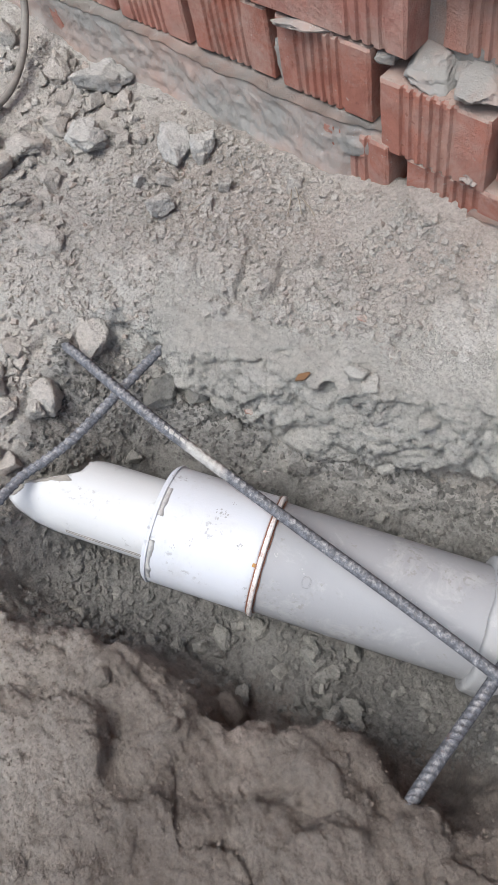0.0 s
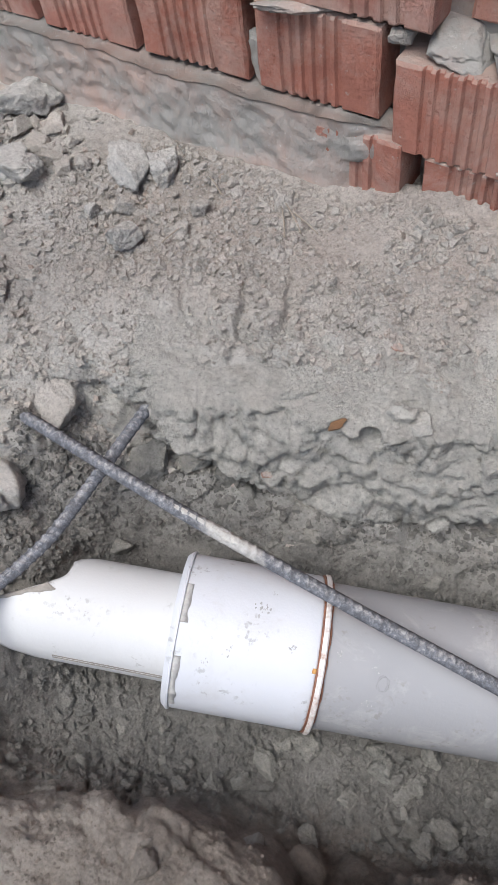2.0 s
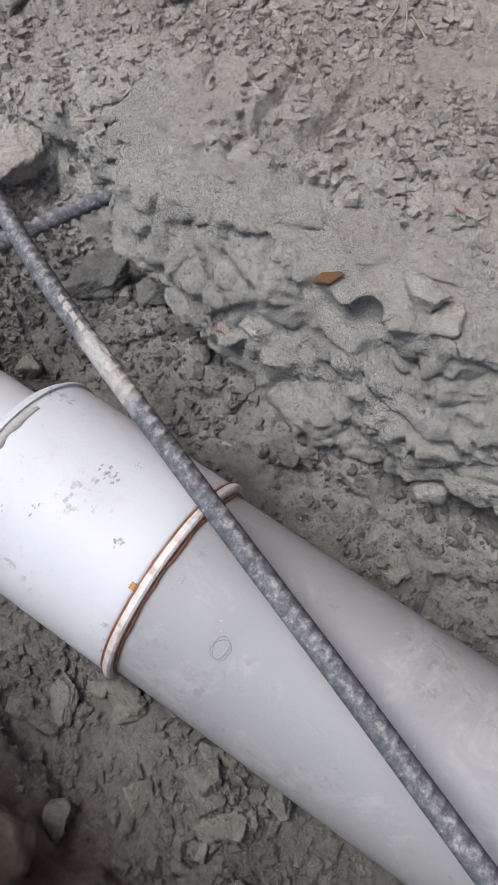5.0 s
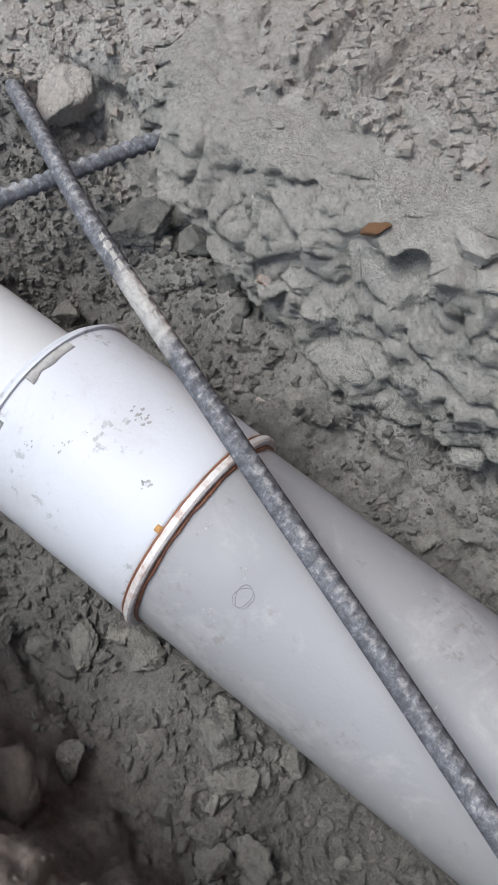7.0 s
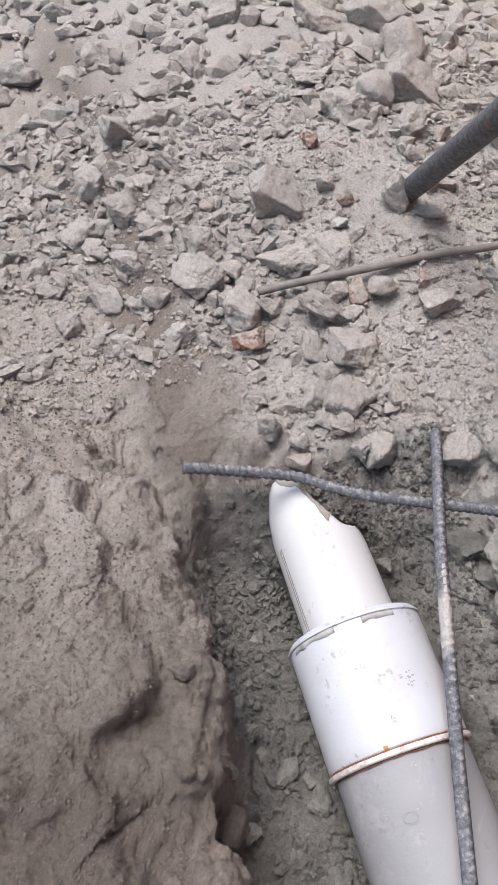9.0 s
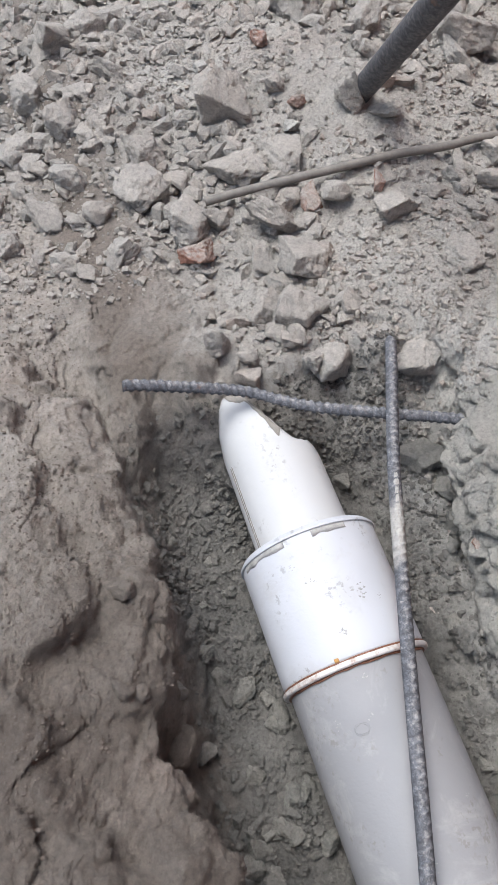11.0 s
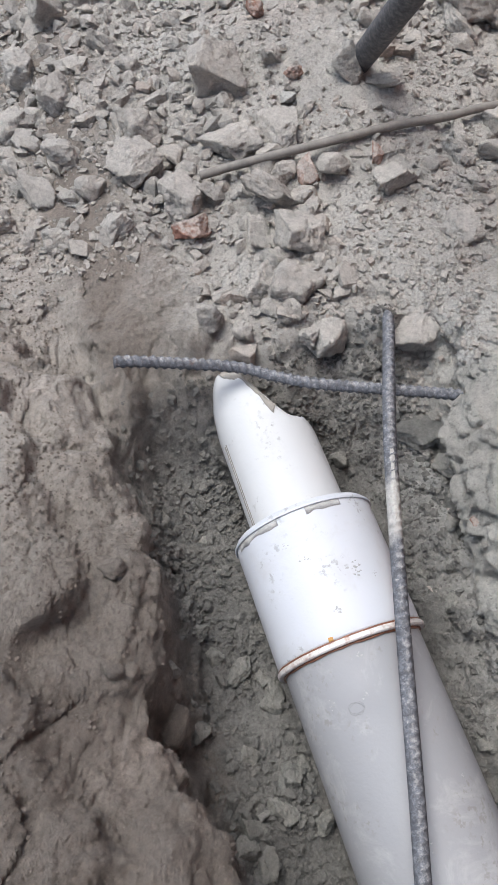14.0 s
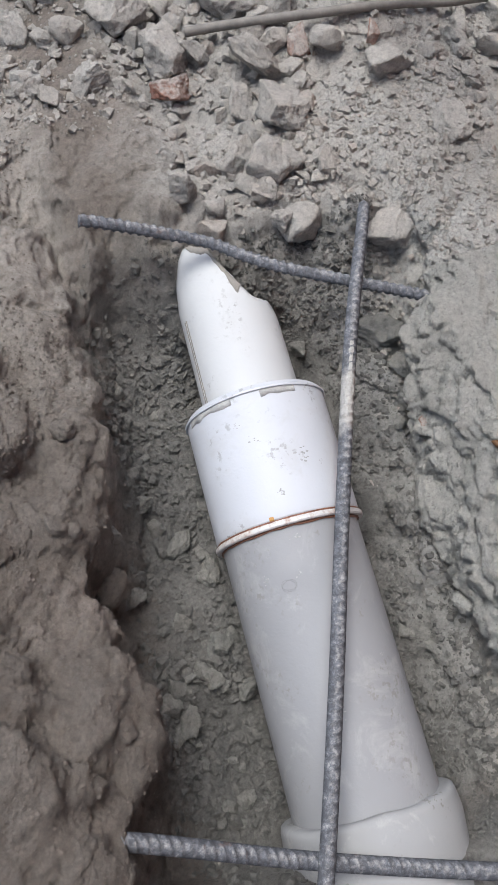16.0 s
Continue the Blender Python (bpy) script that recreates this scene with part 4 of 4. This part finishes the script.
# the far heap
for x, y, r, kind in (
    (-0.714, -0.418, 0.038, "round"), (-0.650, -1.005, 0.035, "big"), (-0.521, -0.450, 0.033, "round"), (-0.564, -0.405, 0.037, "big"),
    (-0.479, -0.484, 0.026, "big"), (-0.362, -0.689, 0.015, "big"), (-0.901, -1.074, 0.036, "big"), (-0.822, -1.003, 0.022, "big"),
    (-0.634, -0.723, 0.024, "big"), (-0.559, -0.539, 0.022, "slab"), (-0.451, -0.400, 0.027, "big"), (-0.776, -0.702, 0.026, "big"),
    (-0.806, -0.560, 0.031, "big"), (-0.847, -0.470, 0.037, "big"),
):
    stone(x, y, r, kind)
# reddish brick pieces and pale bits
for x, y, r in ((-0.103, -0.531, 0.017), (-0.171, -0.428, 0.013), (-0.31, -0.46, 0.010), (-0.40, -0.52, 0.012), (-0.20, -0.36, 0.009)):
    stone(x, y, r, "big", RED_STONE, "broken piece of red brick in the rubble")
for x, y, r in ((-0.278, -0.462, 0.0095), (-0.083, -0.153, 0.0085), (-0.36, -0.58, 0.009), (-0.115, -0.175, 0.005)):
    stone(x, y, r, "big", WHITE_STONE, "small chalky white lump on the rubble")
# in the trench
for x, y, r, kind in (
    (0.138, -0.236, 0.0165, "slab"), (0.222, -0.249, 0.0085, "round"), (0.288, -0.414, 0.0115, "slab"), (0.303, -0.383, 0.0095, "big"),
    (0.365, -0.363, 0.0105, "big"), (0.388, -0.369, 0.0090, "slab"), (0.283, -0.436, 0.0070, "big"), (0.391, -0.332, 0.0085, "big"),
    (0.136, -0.255, 0.0130, "big"), (0.159, -0.257, 0.0078, "round"), (0.078, -0.288, 0.0185, "slab"), (0.110, -0.262, 0.012, "big"),
    (0.330, -0.225, 0.009, "big"), (0.380, -0.205, 0.010, "slab"), (0.270, -0.455, 0.008, "big"), (0.345, -0.440, 0.009, "big"),
    (0.325, -0.470, 0.012, "big"), (0.250, -0.470, 0.008, "slab"), (0.405, -0.385, 0.010, "big"),
):
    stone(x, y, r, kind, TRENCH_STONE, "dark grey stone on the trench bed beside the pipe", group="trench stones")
stone(0.206, -0.262, 0.006, "slab", RED_STONE, "rusty red brick chip in the trench side")


# blocks of cemented rubble in the far side of the trench: along, across, height, size, shape
def bank_rock(u, v, z, r, family="big", material=None, label="pale cemented rubble block in the trench side"):
    x, y = to_world(u, v)
    ob = new("bank_rock", stone_mesh(family, int(rng.integers(1000)), material or BANK_ROCK))
    ob.matrix_world = pose(x, y, z, rng.uniform(-20, 20), rng.uniform(-20, 20), 28 + rng.uniform(-25, 25)) @ Matrix.Diagonal((1.25 * r, r, 0.9 * r, 1))
    return tagged(ob, label, "rock", "blocks in the trench side")


for u, v, z, r, kind in (
    (-0.078, 0.164, -0.084, 0.0145, "big"), (-0.040, 0.160, -0.096, 0.012, "slab"), (-0.118, 0.172, -0.060, 0.015, "slab"), (-0.150, 0.158, -0.104, 0.0210, "slab"),
    (-0.071, 0.150, -0.112, 0.011, "big"), (-0.095, 0.168, -0.066, 0.012, "big"), (-0.052, 0.156, -0.072, 0.009, "big"), (-0.030, 0.140, -0.118, 0.008, "big"),
):
    bank_rock(u, v - 0.006, z - 0.004, r, kind)
bank_rock(0.019, 0.1520, -0.018, 0.0050, "slab", RUST, "rusty brown chip set in the trench side")
for u, v, z, r, kind in (
    (0.066, 0.166, -0.016, 0.0105, "big"), (0.082, 0.160, -0.024, 0.0090, "slab"), (0.000, 0.160, -0.026, 0.0050, "big"), (0.092, 0.138, -0.074, 0.0085, "big"),
    (0.120, 0.140, -0.080, 0.0095, "slab"), (0.060, 0.134, -0.078, 0.0060, "big"), (0.140, 0.148, -0.050, 0.0100, "big"), (-0.020, 0.136, -0.060, 0.0060, "big"),
    (0.105, 0.126, -0.116, 0.0090, "big"), (0.030, 0.130, -0.100, 0.0070, "slab"), (-0.105, 0.190, -0.022, 0.0140, "big"), (-0.135, 0.188, -0.026, 0.0160, "slab"),
):
    bank_rock(u, v, z, r, kind, None, "pale stone bedded in the cemented ledge")
bank_rock(-0.152, 0.196, -0.016, 0.027, "slab", LEDGE, "large pale block of cemented rubble overhanging the bank")
bank_rock(-0.120, 0.194, -0.020, 0.016, "slab", LEDGE, "pale block of cemented rubble overhanging the bank")
bank_rock(-0.036, 0.131, -0.066, 0.0042, "big", RED_STONE, "red brick chip set in the trench side")
bank_rock(-0.072, 0.140, -0.100, 0.0045, "big", RED_STONE, "red brick chip set in the trench side")
bank_rock(0.058, 0.222, -0.006, 0.005, "big", RED_STONE, "red brick chip on the dusty bank")


# dry stalks by the foot of the wall
def stalk(x, y, length, turn, lean):
    u, v = to_trench(x, y)
    z = height(u, v) + 0.004
    pts = [(length * t, 0.012 * length * 8 * t * (1 - t), math.sin(radians(lean)) * length * t) for t in np.linspace(0, 1, 8)]
    ob = new("straw", tube_mesh("straw", pts, 0.0006, STRAW, 6))
    ob.matrix_world = pose(x, y, z, 0, 0, turn)
    return tagged(ob, "thin dry straw on the dusty ground", "straw", "dry stalks")


for x, y, length, turn, lean in ((0.055, -0.050, 0.050, -35, 2), (0.060, -0.058, 0.042, -50, 4), (0.075, -0.060, 0.036, -20, 3), (0.335, -0.095, 0.055, 75, 14), (0.0, -0.150, 0.022, 80, 5), (-0.02, -0.06, 0.03, -30, 3)):
    stalk(x, y, length, turn, lean)


# clods of brown soil along the near edge
CLODS = ((0.337, -0.473, 0.0115), (0.360, -0.462, 0.0150), (0.359, -0.487, 0.0150), (0.436, -0.432, 0.0190), (0.413, -0.432, 0.0095), (0.313, -0.473, 0.0100), (0.346, -0.458, 0.0110), (0.290, -0.514, 0.0160), (0.362, -0.494, 0.0140), (0.421, -0.428, 0.0200), (0.502, -0.405, 0.0145), (0.540, -0.392, 0.0115), (0.470, -0.42, 0.012))
for x, y, r in CLODS:
    stone(x, y, 0.62 * r, "round", SOIL, "clod of brown soil at the edge of the trench", 0.6, group="soil clods")


for x, y, z, r in ((0.338, -0.472, -0.108, 0.013), (0.366, -0.456, -0.126, 0.015), (0.318, -0.478, -0.125, 0.010)):
    ob = new("stone", stone_mesh("round", int(1000 * r), SOIL))
    ob.matrix_world = pose(x, y, z, 20, -15, 900 * r) @ Matrix.Diagonal((r, r, r, 1))
    tagged(ob, "clod of brown soil stuck to the trench bank", "stone", "soil clods")


# smaller stones, strewn at random
def strewn(count, lo, hi, sizes, material, label, group, skip=None):
    made = 0
    while made < count:
        u, v = rng.uniform(lo[0], hi[0]), rng.uniform(lo[1], hi[1])
        if float(grain(u * 7, v * 7, 95)) < rng.uniform(-0.9, 0.5) or (skip and skip(u, v)):
            continue
        x, y, _ = surface(u, v)
        if y[0] > -0.05 + 0.078 * x[0]:
            continue
        r = sizes[0] * (sizes[1] / sizes[0]) ** (rng.random() ** 1.7)
        stone(float(x[0]), float(y[0]), r, "small" if r < 0.012 else "big", material, label, group=group)
        made += 1


strewn(118, (-0.98, -0.30), (-0.27, 0.50), (0.007, 0.020), STONE, "small dusty grey stone on the rubble", "small rubble stones", lambda u, v: u > -0.42 and v < -0.09)
strewn(34, (-1.7, -0.45), (-0.8, 0.7), (0.012, 0.036), STONE, "", "rubble stones")
strewn(24, (-0.28, 0.26), (0.0, 0.42), (0.004, 0.011), STONE, "small grey stone on dusty ground near the wall", "small rubble stones")
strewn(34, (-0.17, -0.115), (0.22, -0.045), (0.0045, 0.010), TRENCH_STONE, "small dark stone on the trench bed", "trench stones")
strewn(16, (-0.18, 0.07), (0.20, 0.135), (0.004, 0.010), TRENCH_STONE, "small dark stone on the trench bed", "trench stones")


# gravel and crumbs that nobody could count
def own_share(u, v):
    """A random bar that each crumb has to pass, so that patches fade at their edges."""
    return np.random.default_rng(77).uniform(-0.5, 0.45, np.shape(u))


def gravel(name, count, lo, hi, sizes, material, label, keep=None, seed=1, level=0, skew=2.2):
    own = np.random.default_rng(seed)
    shapes = [chip(own) if level == 0 else shard(own) for _ in range(24)]
    u, v = own.uniform(lo[0], hi[0], count * 3), own.uniform(lo[1], hi[1], count * 3)
    ok = grain(u * 9, v * 9, 97) + 0.5 * grain(u * 33, v * 33, 98) > own.uniform(-1.2, 0.7, count * 3)
    if keep:
        ok &= keep(u, v)
    u, v = u[ok][:count], v[ok][:count]
    x, y, z = surface(u, v)
    ok = y < -0.03 + 0.078 * x
    x, y, z = x[ok], y[ok], z[ok]
    r = sizes[0] * (sizes[1] / sizes[0]) ** (own.random(len(x)) ** skew)
    verts, faces, base = [], [], 0
    for k in range(len(x)):
        p, f = shapes[k % 24]
        a, b = own.uniform(0, 6.28), own.uniform(-0.9, 0.9)
        ca, sa, cb, sb = math.cos(a), math.sin(a), math.cos(b), math.sin(b)
        turn = np.array([[ca, -sa, 0], [sa, ca, 0], [0, 0, 1]]) @ np.array([[1, 0, 0], [0, cb, -sb], [0, sb, cb]])
        verts.append(p @ turn.T * r[k] + (x[k], y[k], z[k] + 0.2 * r[k]))
        faces.append(np.array(f) + base)
        base += len(p)
    verts, faces = np.concatenate(verts), np.concatenate(faces).astype(np.int32)
    me = bpy.data.meshes.new(name)
    me.vertices.add(len(verts))
    me.vertices.foreach_set("co", verts.ravel())
    me.loops.add(faces.size)
    me.loops.foreach_set("vertex_index", faces.ravel())
    me.polygons.add(len(faces))
    me.polygons.foreach_set("loop_start", np.arange(0, faces.size, 3, dtype=np.int32))
    me.polygons.foreach_set("use_smooth", np.zeros(len(faces), dtype=bool))
    me.materials.append(material)
    me.update(calc_edges=True)
    return tagged(new(name, me), label, "gravel", kind="stuff")


gravel("rubble", 2100, (-0.95, -0.33), (-0.25, 0.56), (0.0045, 0.0175), GRAVEL, "broken grey rubble strewn between larger stones", lambda u, v: ((u < -0.42) | ((v > -0.02) & (v < 0.13)) | ((u < -0.24) & (v > 0.28))) & (grain(u * 6, v * 6, 33) > -0.3), 10, 2, 1.5)
gravel("gravel", 13000, (-0.95, -0.33), (-0.24, 0.56), (0.0012, 0.0065), GRAVEL, "fine grey rubble between the stones", lambda u, v: (u < -0.36) | (v > 0.0), 11)
gravel("gravel", 15000, (-0.26, 0.15), (0.34, 0.48), (0.0007, 0.0056), GRAVEL, "fine grit on the dusty strip before the wall", lambda u, v: grain(u * 9 + 3, v * 9, 133) + 0.5 * grain(u * 23, v * 23, 134) + 0.8 * ramp(0.20, 0.32, v) > own_share(u, v), 12)
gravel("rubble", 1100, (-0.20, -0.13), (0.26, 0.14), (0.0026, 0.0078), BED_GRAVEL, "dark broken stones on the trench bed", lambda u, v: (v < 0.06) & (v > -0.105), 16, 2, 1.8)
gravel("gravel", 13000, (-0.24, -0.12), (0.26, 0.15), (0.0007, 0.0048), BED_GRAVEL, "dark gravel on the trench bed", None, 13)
gravel("soil_crumbs", 9000, (-0.45, -0.36), (0.30, -0.14), (0.0005, 0.0018), CRUMBS, "brown soil crumbs on the trench edge", None, 14)
gravel("rubble", 3200, (-2.2, -0.8), (-0.85, 0.9), (0.004, 0.026), GRAVEL, "coarse grey rubble further off", None, 15, 2, 1.5)

# ---- mortar squeezed from the joints, then the bricks ----
def mortar_lump(s, y, z, r, n):
    ob = new("mortar", stone_mesh("big", n, RENDER))
    ob.parent = wall_north
    ob.matrix_parent_inverse = Matrix()
    ob.matrix_basis = pose(s, y, z, 5 * (n % 3) - 5, 6 - 4 * (n % 4), 17 * n) @ Matrix.Diagonal((r[0], r[1], r[2], 1))
    return ob


for n, (s, y, z, r) in enumerate((
    (0.225, 0.040, 0.146, (0.050, 0.040, 0.016)), (0.290, 0.050, 0.158, (0.045, 0.040, 0.030)), (0.060, 0.012, 0.1575, (0.045, 0.012, 0.006)),
    (-0.005, 0.012, 0.105, (0.010, 0.012, 0.022)), (0.128, 0.010, 0.149, (0.010, 0.012, 0.010)), (0.170, 0.012, 0.240, (0.012, 0.014, 0.010)),
    (0.225, 0.020, 0.076, (0.03, 0.02, 0.009)), (0.165, 0.026, 0.150, (0.034, 0.030, 0.013)), (0.215, 0.024, 0.149, (0.036, 0.030, 0.012)),
)):
    mortar_lump(s, y, z, r, n)


def brick_mesh(length, height, grooves, seed):
    """A brick with upright grooves in its face, which lies at y = 0, and worn edges."""
    at = {0.0, 0.0025, length - 0.0025, length}
    at |= {round(x, 5) for x in np.linspace(0.006, length - 0.006, int(length / 0.009))}
    for g in grooves:
        at = {x for x in at if not g - 0.0045 < x < g + 0.0045} | {g - 0.0034, g - 0.0018, g + 0.0018, g + 0.0034}
    xs = np.array(sorted(at))
    zs = np.array([0.0, 0.002, 0.010, 0.022, 0.036, 0.050, 0.062, 0.070, height - 0.002, height])
    x, z = np.meshgrid(xs, zs, indexing="ij")
    y = np.zeros_like(x)
    for g in grooves:
        y = np.where(np.abs(x - g) < 0.002, 0.0030 + 0.0008 * grain(z * 60, x * 90, seed), y)
    worn = (x < 0.001) | (x > length - 0.001) | (z < 0.001) | (z > height - 0.001)
    y = y + 0.0022 * worn + 0.0010 * layered(x * 30, z * 30, seed + 3, 3)
    x = x + 0.0012 * grain(z * 45, y * 0, seed + 5) * worn
    z = z + 0.0011 * grain(x * 40, y * 0, seed + 6) * worn
    n, m = x.shape
    front = np.stack([x, y, z], -1).reshape(-1, 3)
    rim = [i * m for i in range(n)] + [(n - 1) * m + j for j in range(1, m)] + [i * m + m - 1 for i in range(n - 2, -1, -1)] + [j for j in range(m - 2, 0, -1)]
    back = front[rim].copy()
    back[:, 1] = 0.105
    faces = grid_faces(n, m).tolist()
    faces = [f[::-1] for f in faces]
    k = len(front)
    faces += [[rim[i], rim[(i + 1) % len(rim)], k + (i + 1) % len(rim), k + i] for i in range(len(rim))]
    faces.append([k + i for i in range(len(rim))])
    me = mesh_of("brick", np.concatenate([front, back]), faces, CLAY, False)
    bm = bmesh.new()
    bm.from_mesh(me)
    bmesh.ops.recalc_face_normals(bm, faces=bm.faces)
    bm.to_mesh(me)
    bm.free()
    return me


HEAD, LONG, HIGH = 0.114, 0.240, 0.0755
HEADERS = [brick_mesh(HEAD, HIGH, [0.026 + 0.0105 * k for k in range(6)], 400 + 11 * n) for n in range(4)]
LONGS = [brick_mesh(LONG, HIGH, [0.022 + 0.0115 * k for k in range(4)] + [0.178 + 0.0125 * k for k in range(4)], 460 + 11 * n) for n in range(3)]


def brick(s, course, long=False, out=0.0, drop=0.0, n=0):
    ob = new("brick", LONGS[n % 3] if long else HEADERS[n % 4])
    ob.parent = wall_north
    ob.matrix_parent_inverse = Matrix()
    ob.matrix_basis = pose(s, -out, LOW + (course - 2) * COURSE - drop, 0, 0, rng.uniform(-0.8, 0.8))
    return ob


for n, s in enumerate((-0.379, -0.251, -0.1265, 0.001)):
    brick(s, 2, n=n, out=0.002 * (n % 2))
brick(0.131, 2, out=0.010, drop=0.017, n=1)
brick(0.252, 2, out=0.002, drop=0.006, n=2)
brick(0.160, 1, out=0.010, drop=0.012, n=3)
brick(-0.0985, 1, True, out=0.0125, drop=0.006, n=1)
brick(-0.3545, 1, True, out=0.0118, drop=0.005, n=2)
brick(-0.6105, 1, True, out=0.0115, drop=0.005, n=0)
brick(0.288, 1, out=0.004, drop=0.004, n=1)
for k in range(7):
    brick(-0.507 - 0.127 * k, 2, n=k)
    brick(0.375 + 0.127 * k, 2, n=k + 1)
brick(-0.085, 3, True, out=0.003)
brick(0.172, 3, out=-0.026, n=2)
for k in range(4):
    brick(-0.341 - 0.256 * k, 3, True, n=k + 1)
    brick(0.330 + 0.256 * k, 3, True, n=k)
for k in range(-4, 5):
    brick(0.175 + 0.256 * k, 4, True, out=0.002 * (k % 2), n=k)
for course in range(5, 17):
    heads = course % 3 == 2
    step = 0.127 if heads else 0.256
    start = -1.36 + {0: 0.08, 1: 0.2, 2: 0.05}[course % 3] + 0.011 * (course % 5)
    k = 0
    while start + step * k < 1.2:
        brick(start + step * k, course, not heads, out=0.003 * rng.random(), n=k + course)
        k += 1
